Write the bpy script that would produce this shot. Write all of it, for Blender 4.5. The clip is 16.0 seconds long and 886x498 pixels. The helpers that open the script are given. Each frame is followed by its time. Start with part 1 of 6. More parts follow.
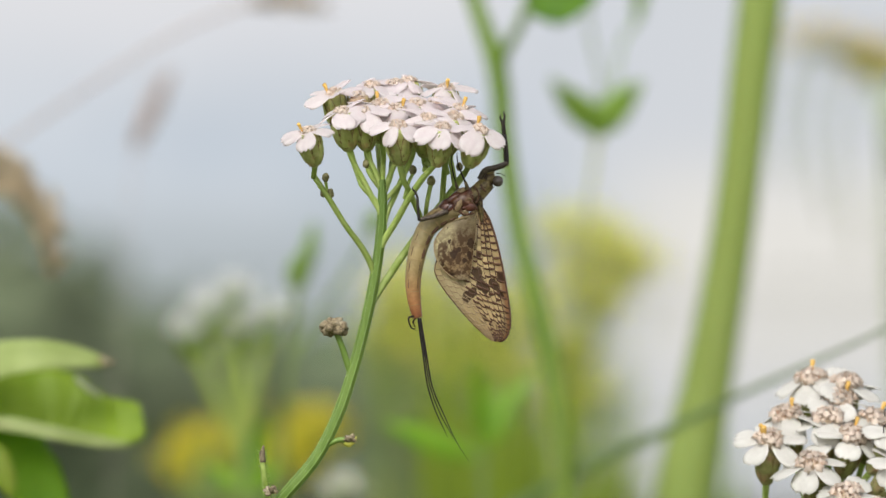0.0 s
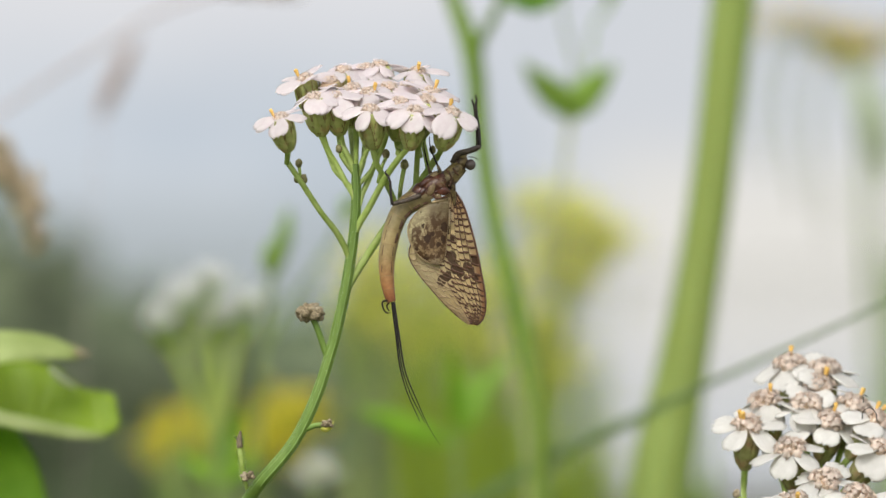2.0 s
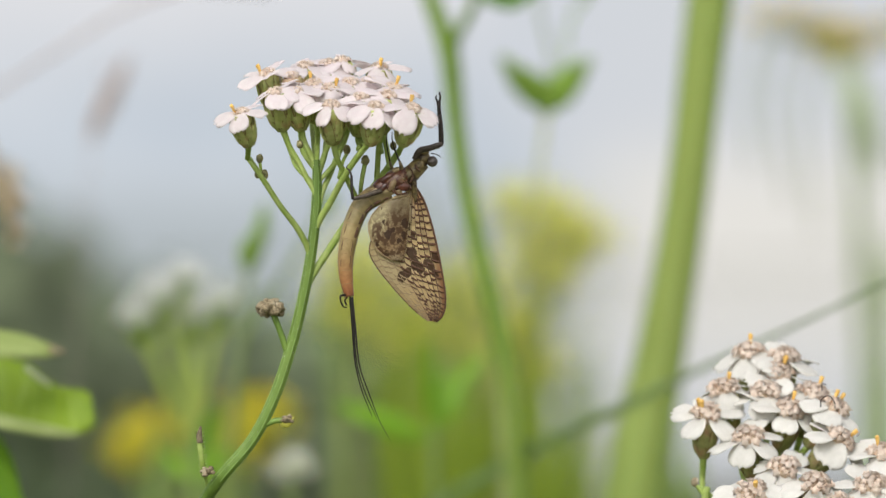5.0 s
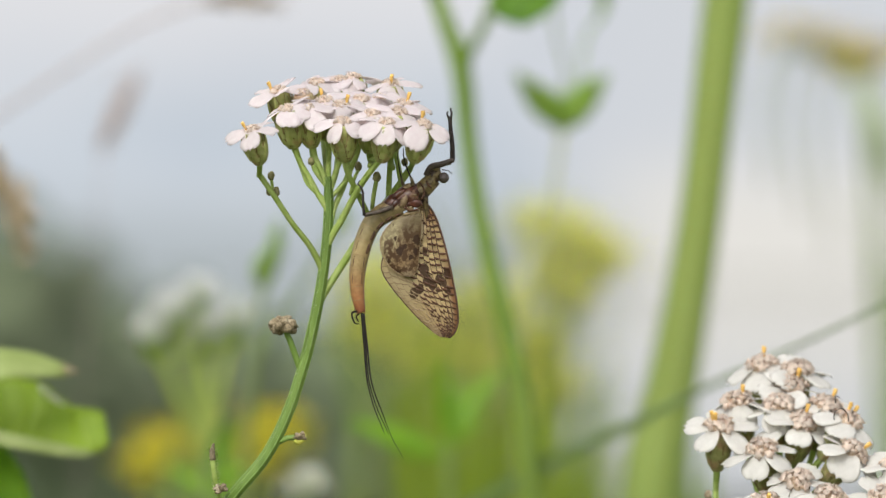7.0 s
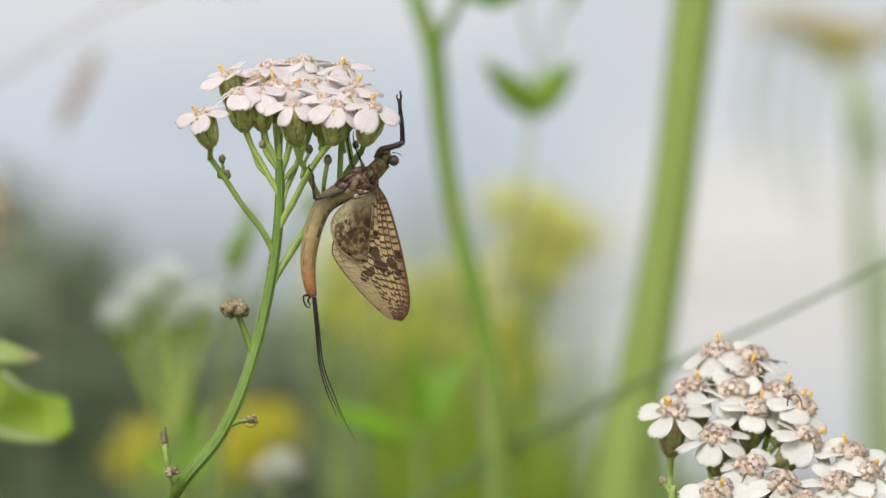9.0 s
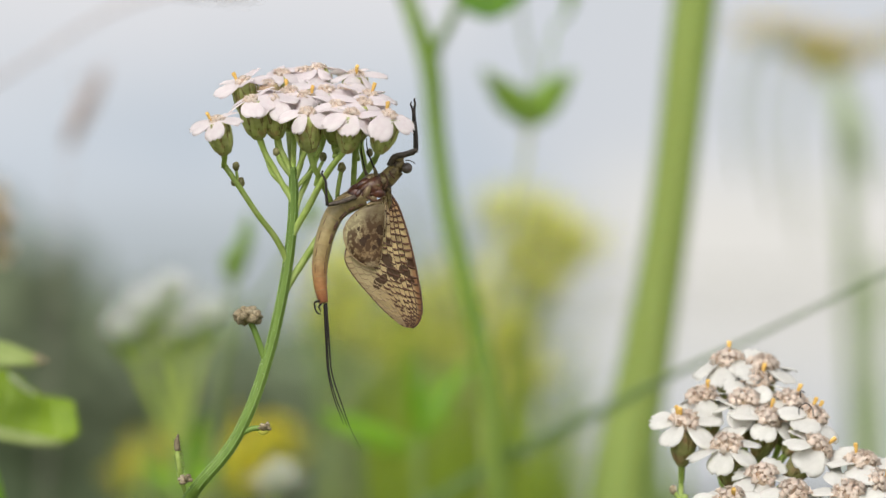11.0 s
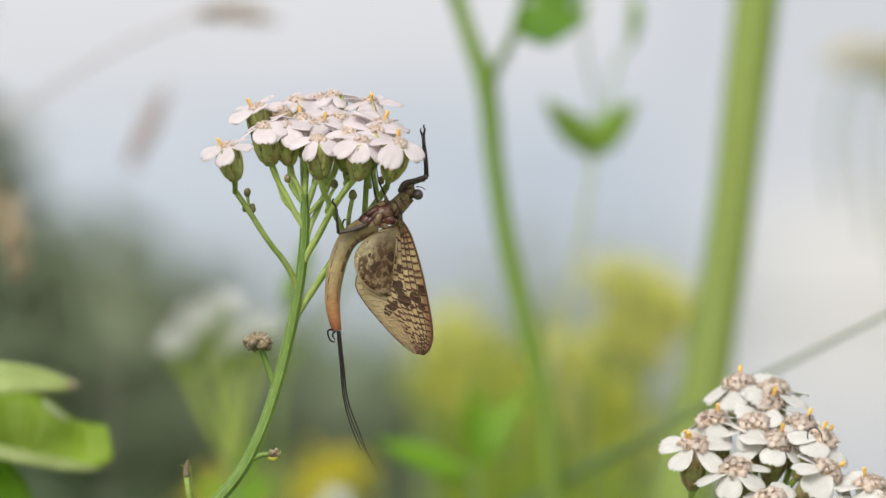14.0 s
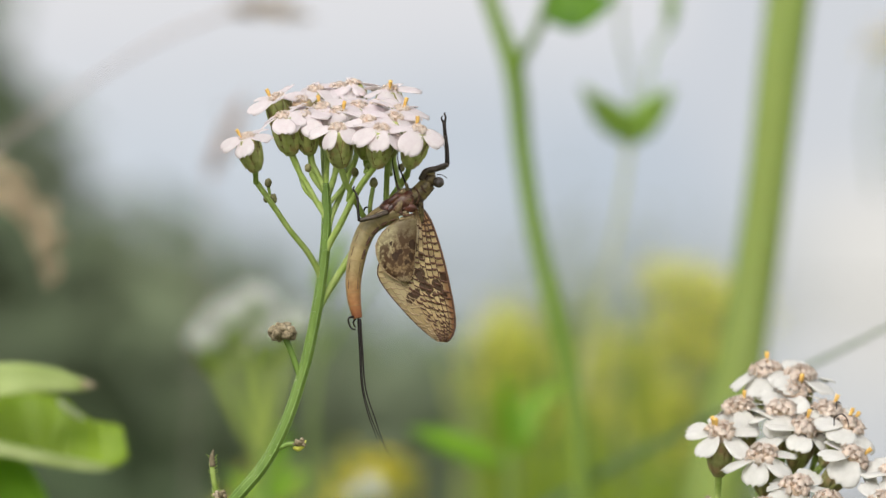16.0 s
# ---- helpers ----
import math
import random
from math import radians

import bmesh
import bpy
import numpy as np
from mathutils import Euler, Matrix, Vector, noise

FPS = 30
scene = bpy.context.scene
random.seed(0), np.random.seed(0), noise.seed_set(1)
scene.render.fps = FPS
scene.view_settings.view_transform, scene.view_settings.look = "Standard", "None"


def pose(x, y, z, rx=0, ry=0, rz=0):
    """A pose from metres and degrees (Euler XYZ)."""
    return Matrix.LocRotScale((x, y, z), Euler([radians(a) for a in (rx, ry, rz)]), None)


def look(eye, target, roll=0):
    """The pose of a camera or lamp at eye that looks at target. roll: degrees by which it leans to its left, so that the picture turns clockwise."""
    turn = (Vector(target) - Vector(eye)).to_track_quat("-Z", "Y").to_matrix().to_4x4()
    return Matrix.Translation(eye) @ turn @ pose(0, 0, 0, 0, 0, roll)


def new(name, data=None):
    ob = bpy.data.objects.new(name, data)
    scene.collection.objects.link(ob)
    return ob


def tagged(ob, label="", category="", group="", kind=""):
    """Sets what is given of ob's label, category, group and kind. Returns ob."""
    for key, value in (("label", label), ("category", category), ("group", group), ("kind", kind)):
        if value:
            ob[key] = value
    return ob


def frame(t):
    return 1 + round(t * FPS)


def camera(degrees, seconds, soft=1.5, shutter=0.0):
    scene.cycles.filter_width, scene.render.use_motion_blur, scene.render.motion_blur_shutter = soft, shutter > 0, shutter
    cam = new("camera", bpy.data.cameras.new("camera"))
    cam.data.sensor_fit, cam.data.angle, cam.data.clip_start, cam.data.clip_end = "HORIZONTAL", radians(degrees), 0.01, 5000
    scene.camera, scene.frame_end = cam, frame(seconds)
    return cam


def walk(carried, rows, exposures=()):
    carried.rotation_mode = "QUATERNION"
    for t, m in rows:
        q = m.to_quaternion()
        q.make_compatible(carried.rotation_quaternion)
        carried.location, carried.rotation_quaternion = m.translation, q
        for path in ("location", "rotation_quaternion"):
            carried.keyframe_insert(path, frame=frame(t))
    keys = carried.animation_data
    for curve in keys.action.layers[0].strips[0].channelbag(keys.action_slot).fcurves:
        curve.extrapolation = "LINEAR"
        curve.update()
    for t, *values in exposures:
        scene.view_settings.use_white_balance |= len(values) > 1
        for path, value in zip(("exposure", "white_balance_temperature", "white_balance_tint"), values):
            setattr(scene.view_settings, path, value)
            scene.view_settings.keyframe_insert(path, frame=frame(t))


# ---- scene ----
cam = camera(8, 16.0, soft=1.4)
cam.data.dof.use_dof = True
cam.data.dof.focus_distance = 0.801
cam.data.dof.aperture_fstop = 26.5

DIST = 0.801          # from the lens to the yarrow and the mayfly
EYE_Z = 0.50          # height of the lens over the meadow
U = 1 / 14000         # drawing grid of the plants: 14 lines to the millimetre
CAMERA_ROWS = [  # seconds, shift right, shift up, pitch, yaw
    (0, 0.0000, -0.0000, -0.0000, 0.0000),
    (0.5, -0.0004, -0.0001, -0.1343, -0.1071),
    (1, -0.0008, -0.0001, -0.0342, -0.2425),
    (1.5, -0.0012, -0.0002, -0.1392, -0.2617),
    (2, -0.0007, -0.0002, -0.1198, -0.2607),
    (2.5, -0.0003, -0.0002, 0.0578, -0.1931),
    (3, 0.0002, -0.0002, -0.1730, -0.2980),
    (5.5, 0.0061, 0.0000, -0.1745, -0.1549),
    (6, 0.0061, 0.0000, -0.3019, -0.2322),
    (6.5, 0.0061, 0.0001, -0.1981, -0.1128),
    (7, 0.0061, 0.0001, -0.0280, -0.0188),
    (7.5, 0.0080, -0.0000, 0.0191, -0.1629),
    (8, 0.0098, -0.0001, 0.0682, -0.0375),
    (8.5, 0.0117, -0.0002, 0.0962, 0.0739),
    (9, 0.0136, -0.0003, -0.1519, 0.0812),
    (11.5, 0.0074, -0.0011, -0.0131, -0.2314),
    (12, 0.0081, -0.0009, -0.0069, -0.1076),
    (12.5, 0.0089, -0.0006, 0.1301, 0.0429),
    (13, 0.0143, -0.0013, 0.0919, 0.4071),
    (13.5, 0.0188, -0.0007, 0.1895, 0.8395),
    (14, 0.0267, -0.0012, 0.2183, 1.2210),
    (14.5, 0.0249, -0.0015, 0.1466, 0.8490),
    (15, 0.0275, -0.0014, 0.1425, 1.2408),
    (15.5, 0.0302, -0.0013, 0.0082, 1.5432),
    (16, 0.0299, -0.0005, 0.0750, 1.6763),
]
walk(cam, [(t, pose(x, -DIST, EYE_Z + z, 90 + p, 0, y)) for t, x, z, p, y in CAMERA_ROWS])

# ---- world, sun, exposure ----
world = bpy.data.worlds.new("overcast_sky")
scene.world = world
world.use_nodes = True
wn, wl = world.node_tree.nodes, world.node_tree.links
sky = wn.new("ShaderNodeTexSky")
sky.sky_type, sky.sun_disc = "NISHITA", False
sky.sun_elevation, sky.sun_rotation = radians(44), radians(197)
sky.air_density, sky.dust_density = 1.2, 3.0
hsv = wn.new("ShaderNodeHueSaturation")
hsv.inputs["Saturation"].default_value = 0.12
wl.new(sky.outputs["Color"], hsv.inputs["Color"])
wl.new(hsv.outputs["Color"], wn["Background"].inputs["Color"])
wn["Background"].inputs["Strength"].default_value = 0.192

sun = new("sun", bpy.data.lights.new("sun", "SUN"))
sun.data.energy, sun.data.angle, sun.data.color = 1.12, radians(25), (1.0, 0.97, 0.93)
sun.matrix_basis = look((-0.6, -2.0, 2.0), (0, 0, 0))
scene.view_settings.exposure = 0.0


# ---- materials ----
def ramp(nt, fac, stops):
    node = nt.nodes.new("ShaderNodeValToRGB")
    el = node.color_ramp.elements
    while len(el) < len(stops):
        el.new(0.5)
    for e, (p, c) in zip(el, stops):
        e.position, e.color = p, (*c, 1)
    nt.links.new(fac, node.inputs["Fac"])
    return node.outputs["Color"]


def mix(nt, fac, a, b, mode="MIX"):
    node = nt.nodes.new("ShaderNodeMix")
    node.data_type, node.blend_type = "RGBA", mode
    for socket, value in ((node.inputs[0], fac), (node.inputs[6], a), (node.inputs[7], b)):
        if hasattr(value, "links"):
            nt.links.new(value, socket)
        elif isinstance(value, tuple):
            socket.default_value = (*value, 1)
        else:
            socket.default_value = value
    return node.outputs[2]


def noise_of(nt, scale, stretch=(1, 1, 1), detail=4.0):
    co = nt.nodes.new("ShaderNodeTexCoord")
    mp = nt.nodes.new("ShaderNodeMapping")
    mp.inputs["Scale"].default_value = stretch
    nt.links.new(co.outputs["Object"], mp.inputs["Vector"])
    no = nt.nodes.new("ShaderNodeTexNoise")
    no.inputs["Scale"].default_value, no.inputs["Detail"].default_value = scale, detail
    nt.links.new(mp.outputs["Vector"], no.inputs["Vector"])
    return no.outputs["Fac"]


def surface(name, dark, light, stain=None, scale=1500, stretch=(1, 1, 1), rough=0.55, bump=0.00004, through_light=0.0,
            vary=0.12, island=0.0, coarse=0.15, stain_at=(0.55, 0.72), spec=0.4):
    """Two-scale procedural surface: fine grain from dark to light, coarse stains, variation from piece to piece."""
    m = bpy.data.materials.new(name)
    m.use_nodes = True
    nt = m.node_tree
    bsdf = nt.nodes["Principled BSDF"]
    fine = noise_of(nt, scale, stretch)
    col = ramp(nt, fine, [(0.3, dark), (0.7, light)])
    if stain:
        big = noise_of(nt, scale * coarse, stretch)
        mask = ramp(nt, big, [(stain_at[0], (0, 0, 0)), (stain_at[1], (1, 1, 1))])
        col = mix(nt, mask, col, stain)
    info = nt.nodes.new("ShaderNodeObjectInfo")
    rnd = info.outputs["Random"]
    if island:
        rnd = nt.nodes.new("ShaderNodeNewGeometry").outputs["Random Per Island"]
    mr = nt.nodes.new("ShaderNodeMapRange")
    amount = island or vary
    mr.inputs["To Min"].default_value, mr.inputs["To Max"].default_value = 1 - amount, 1 + amount
    nt.links.new(rnd, mr.inputs["Value"])
    hs = nt.nodes.new("ShaderNodeHueSaturation")
    nt.links.new(mr.outputs["Result"], hs.inputs["Value"])
    nt.links.new(col, hs.inputs["Color"])
    col = hs.outputs["Color"]
    nt.links.new(col, bsdf.inputs["Base Color"])
    bsdf.inputs["Roughness"].default_value = rough
    bsdf.inputs["Specular IOR Level"].default_value = spec
    if bump:
        b = nt.nodes.new("ShaderNodeBump")
        b.inputs["Distance"].default_value, b.inputs["Strength"].default_value = bump, 0.7
        nt.links.new(fine, b.inputs["Height"])
        nt.links.new(b.outputs["Normal"], bsdf.inputs["Normal"])
    if through_light:
        tr = nt.nodes.new("ShaderNodeBsdfTranslucent")
        nt.links.new(col, tr.inputs["Color"])
        mx = nt.nodes.new("ShaderNodeMixShader")
        mx.inputs["Fac"].default_value = through_light
        nt.links.new(bsdf.outputs["BSDF"], mx.inputs[1])
        nt.links.new(tr.outputs["BSDF"], mx.inputs[2])
        nt.links.new(mx.outputs["Shader"], nt.nodes["Material Output"].inputs["Surface"])
    return m


STEM = surface("yarrow_stem_green", (0.125, 0.22, 0.03), (0.20, 0.315, 0.055), (0.25, 0.355, 0.09), scale=900, stretch=(1, 1, 0.08), rough=0.5, through_light=0.1)
PETAL_PINK = surface("petal_pale_pink", (0.86, 0.78, 0.79), (0.92, 0.865, 0.865), (0.88, 0.74, 0.765), scale=1400, rough=0.6, bump=0.00005, through_light=0.5, vary=0.04)
PETAL_WHITE = surface("petal_white", (0.765, 0.745, 0.695), (0.845, 0.825, 0.78), (0.71, 0.66, 0.59), scale=1400, rough=0.6, bump=0.00005, through_light=0.35, vary=0.05)
CUP = surface("bract_olive_green", (0.33, 0.37, 0.10), (0.48, 0.50, 0.19), (0.42, 0.32, 0.13), scale=1300, rough=0.5, island=0.24, coarse=0.45, stain_at=(0.52, 0.66), through_light=0.08)
BRACT_EDGE = surface("bract_margin_brown", (0.17, 0.115, 0.04), (0.32, 0.24, 0.10), (0.36, 0.36, 0.12), scale=1300, rough=0.6, coarse=0.5)
CUP_OLIVE = surface("bract_olive_brown", (0.25, 0.26, 0.085), (0.40, 0.38, 0.16), (0.36, 0.23, 0.12), scale=1300, rough=0.5, island=0.22, coarse=0.45, stain_at=(0.46, 0.62), through_light=0.08)
CUP_BROWN = surface("bract_reddish_brown", (0.30, 0.20, 0.12), (0.46, 0.33, 0.22), (0.30, 0.30, 0.09), scale=1300, rough=0.55, island=0.3, coarse=0.45, through_light=0.1)
DISC_PINK = surface("floret_cream_pink", (0.92, 0.79, 0.68), (0.96, 0.87, 0.78), (0.90, 0.70, 0.60), scale=2200, rough=0.6, bump=0.00001, island=0.05, through_light=0.5)
DISC_TAN = surface("floret_dusty_tan", (0.76, 0.61, 0.50), (0.90, 0.80, 0.69), (0.64, 0.48, 0.38), scale=2200, rough=0.65, bump=0.00002, island=0.16, through_light=0.3)
DISC_BASE = surface("floret_base_brown", (0.46, 0.34, 0.23), (0.60, 0.47, 0.35), None, scale=2200, rough=0.7)
POLLEN = surface("anther_orange", (0.78, 0.42, 0.07), (0.90, 0.62, 0.20), None, scale=4000, rough=0.7)
BUD = surface("dry_bud_brown", (0.11, 0.085, 0.045), (0.31, 0.25, 0.155), (0.45, 0.39, 0.28), scale=3500, rough=0.8, island=0.25)
STALK = surface("flower_stalk_light_green", (0.36, 0.49, 0.10), (0.50, 0.61, 0.19), (0.54, 0.63, 0.24), scale=900, rough=0.5, through_light=0.3)
RIDGE = surface("stem_ridge_pale_green", (0.19, 0.30, 0.07), (0.28, 0.41, 0.12), None, scale=900, rough=0.5, through_light=0.2)
LEAF_BRIGHT = surface("leaf_bright_green", (0.20, 0.40, 0.018), (0.29, 0.52, 0.035), (0.33, 0.50, 0.07), scale=220, rough=0.5, bump=0.0001, through_light=0.45)
BLADE = surface("grass_blade_dull_green", (0.15, 0.26, 0.07), (0.23, 0.36, 0.11), (0.26, 0.34, 0.14), scale=300, rough=0.5, through_light=0.3)
BUD_GREEN = surface("small_bud_green_brown", (0.14, 0.13, 0.05), (0.27, 0.25, 0.11), (0.12, 0.07, 0.05), scale=2000, rough=0.6)
LEAF = surface("leaf_yellow_green", (0.21, 0.30, 0.018), (0.30, 0.40, 0.04), (0.35, 0.40, 0.09), scale=260, rough=0.45, bump=0.0001, through_light=0.42)
LEAF_LIME = surface("leaf_lime_green", (0.23, 0.36, 0.015), (0.33, 0.47, 0.04), (0.36, 0.46, 0.09), scale=240, rough=0.5, bump=0.0001, through_light=0.4)
LEAF_SOFT = surface("leaf_soft_green", (0.32, 0.49, 0.08), (0.42, 0.59, 0.13), None, scale=240, rough=0.5, bump=0.0001, through_light=0.6)
LEAF_PALE = surface("leaf_pale_underside", (0.32, 0.40, 0.12), (0.43, 0.51, 0.19), (0.50, 0.38, 0.22), scale=200, rough=0.55, bump=0.0001, through_light=0.3)
LEAF_DEEP = surface("leaf_deep_green", (0.10, 0.24, 0.015), (0.18, 0.36, 0.025), (0.22, 0.36, 0.05), scale=200, rough=0.5, through_light=0.42)
THICK = surface("thick_stalk_pale_green", (0.22, 0.29, 0.048), (0.30, 0.38, 0.085), (0.29, 0.335, 0.085), scale=300, stretch=(1, 1, 0.05), rough=0.45, bump=0.0002, through_light=0.08)
TALL = surface("tall_stalk_green", (0.115, 0.20, 0.018), (0.18, 0.285, 0.034), (0.17, 0.185, 0.035), scale=400, stretch=(1, 1, 0.06), rough=0.5)
GRASS = surface("grass_blade_green", (0.19, 0.28, 0.07), (0.30, 0.40, 0.12), (0.34, 0.39, 0.15), scale=300, stretch=(1, 1, 0.1), rough=0.5, through_light=0.4)
HUSK = surface("dry_grass_buff", (0.34, 0.25, 0.15), (0.55, 0.44, 0.30), (0.25, 0.17, 0.10), scale=700, rough=0.75, through_light=0.2, island=0.2)
HUSK_PALE = surface("dry_grass_pale_cream", (0.46, 0.37, 0.24), (0.67, 0.57, 0.39), (0.34, 0.24, 0.13), scale=700, rough=0.75, through_light=0.35, island=0.25)
HUSK_PINK = surface("grass_spike_pinkish_brown", (0.50, 0.40, 0.36), (0.68, 0.58, 0.53), None, scale=700, rough=0.75, through_light=0.2, island=0.2)
YELLOW = surface("umbel_yellow_green", (0.84, 0.84, 0.15), (0.93, 0.92, 0.28), (0.78, 0.82, 0.19), scale=500, rough=0.6, through_light=0.6, island=0.15)
GOLD = surface("flower_golden_yellow", (0.74, 0.67, 0.05), (0.86, 0.80, 0.10), (0.68, 0.68, 0.10), scale=500, rough=0.6, through_light=0.5, island=0.12)
TANUMBEL = surface("umbel_ochre_tan", (0.74, 0.58, 0.18), (0.86, 0.72, 0.34), (0.70, 0.70, 0.25), scale=500, rough=0.6, through_light=0.4, island=0.2)
WHITEFAR = surface("umbel_floret_white", (0.87, 0.88, 0.84), (0.95, 0.95, 0.92), (0.80, 0.84, 0.66), scale=600, rough=0.6, through_light=0.55, island=0.06)
WHITEDULL = surface("clover_floret_dull_white", (0.78, 0.79, 0.68), (0.90, 0.90, 0.80), (0.66, 0.70, 0.48), scale=600, rough=0.65, through_light=0.4, island=0.1)
HEDGE = surface("hedge_leaf_dark_green", (0.085, 0.125, 0.062), (0.145, 0.19, 0.095), (0.16, 0.18, 0.11), scale=6, rough=0.6, bump=0, island=0.3)
EARTH = surface("meadow_ground", (0.06, 0.08, 0.03), (0.14, 0.15, 0.07), (0.16, 0.12, 0.08), scale=18, rough=0.9, bump=0.01)
BODY = surface("abdomen_olive_to_rust", (0.5, 0.5, 0.5), (0.5, 0.5, 0.5), None, scale=1800, rough=0.38, bump=0.00003, through_light=0.12, spec=0.5)
nt = BODY.node_tree
zed = nt.nodes.new("ShaderNodeSeparateXYZ")
nt.links.new(nt.nodes.new("ShaderNodeTexCoord").outputs["Object"], zed.inputs["Vector"])
way = nt.nodes.new("ShaderNodeMapRange")
way.inputs["From Min"].default_value, way.inputs["From Max"].default_value = -0.0005, -0.0148
nt.links.new(zed.outputs["Z"], way.inputs["Value"])
long_tone = ramp(nt, way.outputs["Result"], [(0.0, (0.24, 0.18, 0.085)), (0.25, (0.35, 0.28, 0.13)), (0.55, (0.44, 0.32, 0.14)), (0.74, (0.46, 0.25, 0.10)), (0.88, (0.44, 0.19, 0.075)), (0.95, (0.34, 0.12, 0.05)), (1.0, (0.42, 0.22, 0.11))])
speck = ramp(nt, noise_of(nt, 1500), [(0.35, (0.72, 0.70, 0.66)), (0.65, (1.0, 1.0, 1.0))])
tone = mix(nt, 1.0, long_tone, speck, "MULTIPLY")
for node in list(nt.nodes):
    if node.type == "HUE_SAT":
        nt.links.new(tone, node.inputs["Color"])
THORAX = surface("thorax_chestnut", (0.030, 0.011, 0.008), (0.145, 0.045, 0.026), (0.22, 0.125, 0.06), scale=1100, rough=0.32, bump=0.00005, coarse=0.6, spec=0.6)
CREAM = surface("thorax_cream_patch", (0.20, 0.14, 0.07), (0.38, 0.29, 0.15), (0.10, 0.05, 0.03), scale=1600, rough=0.4)
HEADMAT = surface("insect_head_olive_brown", (0.10, 0.072, 0.028), (0.29, 0.22, 0.095), (0.04, 0.022, 0.012), scale=1500, rough=0.4, coarse=0.6, stain_at=(0.46, 0.58))
EYEMAT = surface("compound_eye_dark", (0.055, 0.042, 0.038), (0.12, 0.095, 0.085), None, scale=9000, rough=0.25, bump=0.000012, spec=0.6)
BLACK = surface("leg_blackish_brown", (0.010, 0.008, 0.007), (0.032, 0.023, 0.018), None, scale=2500, rough=0.45, spec=0.25)
LEGTAN = surface("leg_olive_brown", (0.08, 0.06, 0.03), (0.2, 0.15, 0.075), (0.05, 0.03, 0.02), scale=1800, rough=0.4)
LEGDARK = surface("foreleg_dark_brown", (0.035, 0.026, 0.02), (0.10, 0.075, 0.055), None, scale=2200, rough=0.4)
VEIN = surface("wing_vein_brown", (0.06, 0.026, 0.014), (0.13, 0.06, 0.03), None, scale=2500, rough=0.5)
RING = surface("abdomen_ring_rust", (0.26, 0.17, 0.075), (0.40, 0.28, 0.13), None, scale=2500, rough=0.45)
VEINMID = surface("wing_vein_tan_brown", (0.28, 0.19, 0.10), (0.44, 0.33, 0.18), None, scale=2500, rough=0.5)


def wing_membrane(name, patches, base, deep, zones=(), tints=(), edge=None, blot_col=(0.06, 0.026, 0.014), cell=1500, fleck=900, wrinkle=0.0):
    """Insect wing: pale membrane, tinted areas, flecked areas, dark blotches that fill whole cells, a browner leading edge.
    patches, zones and tints are x, z, radius, strength; the mesh's UV runs across and along the wing."""
    m = bpy.data.materials.new(name)
    m.use_nodes = True
    nt = m.node_tree
    bsdf = nt.nodes["Principled BSDF"]
    tc = nt.nodes.new("ShaderNodeTexCoord")

    def math_of(op, a, b):
        node = nt.nodes.new("ShaderNodeMath")
        node.operation = op
        for socket, value in zip(node.inputs, (a, b)):
            if hasattr(value, "links"):
                nt.links.new(value, socket)
            else:
                socket.default_value = value
        return node.outputs[0]

    def span(value, a, b, c, d):
        node = nt.nodes.new("ShaderNodeMapRange")
        node.interpolation_type = "SMOOTHSTEP"
        for key, v in (("From Min", a), ("From Max", b), ("To Min", c), ("To Max", d)):
            node.inputs[key].default_value = v
        nt.links.new(value, node.inputs["Value"])
        return node.outputs["Result"]

    wob = nt.nodes.new("ShaderNodeTexNoise")
    wob.inputs["Scale"].default_value, wob.inputs["Detail"].default_value = 900, 3
    nt.links.new(tc.outputs["Object"], wob.inputs["Vector"])
    add = nt.nodes.new("ShaderNodeVectorMath")
    add.operation = "MULTIPLY_ADD"
    nt.links.new(wob.outputs["Color"], add.inputs[0])
    add.inputs[1].default_value, add.inputs[2].default_value = (0.0011,) * 3, (-0.00055,) * 3
    moved_to = nt.nodes.new("ShaderNodeVectorMath")
    nt.links.new(tc.outputs["Object"], moved_to.inputs[0])
    nt.links.new(add.outputs[0], moved_to.inputs[1])
    flat = nt.nodes.new("ShaderNodeVectorMath")
    flat.operation = "MULTIPLY"
    nt.links.new(moved_to.outputs[0], flat.inputs[0])
    flat.inputs[1].default_value = (1, 0, 0.75)

    def area(px, pz, r, w, soft):
        d = nt.nodes.new("ShaderNodeVectorMath")
        d.operation = "DISTANCE"
        nt.links.new(flat.outputs[0], d.inputs[0])
        d.inputs[1].default_value = (px, 0, pz * 0.75)
        return span(d.outputs["Value"], r * (1 + soft), r * (1 - soft), 0, w)

    grain = noise_of(nt, 1600)
    col = mix(nt, grain, tuple(c * 0.86 for c in base), tuple(c * 1.14 for c in base))
    for (px, pz, r, w), tint in tints:
        col = mix(nt, area(px, pz, r, w, 0.6), col, tint)
    spots_of = ramp(nt, noise_of(nt, fleck, (1, 1, 0.8), 2), [(0.47, (0, 0, 0)), (0.56, (1, 1, 1))])
    fine_of = ramp(nt, noise_of(nt, fleck * 2.4, (1, 1, 1), 2), [(0.48, (0, 0, 0)), (0.58, (1, 1, 1))])
    mottled = math_of("MAXIMUM", spots_of, math_of("MULTIPLY", fine_of, 0.55))
    for px, pz, r, w in zones:
        col = mix(nt, math_of("MULTIPLY", mottled, area(px, pz, r, w, 0.35)), col, deep)
    if wrinkle:
        wave = noise_of(nt, 900, (0.35, 1, 2.4), 2)
        col = mix(nt, math_of("MULTIPLY", ramp(nt, wave, [(0.44, (0, 0, 0)), (0.54, (1, 1, 1))]), wrinkle), col, deep)
    uv = nt.nodes.new("ShaderNodeSeparateXYZ")
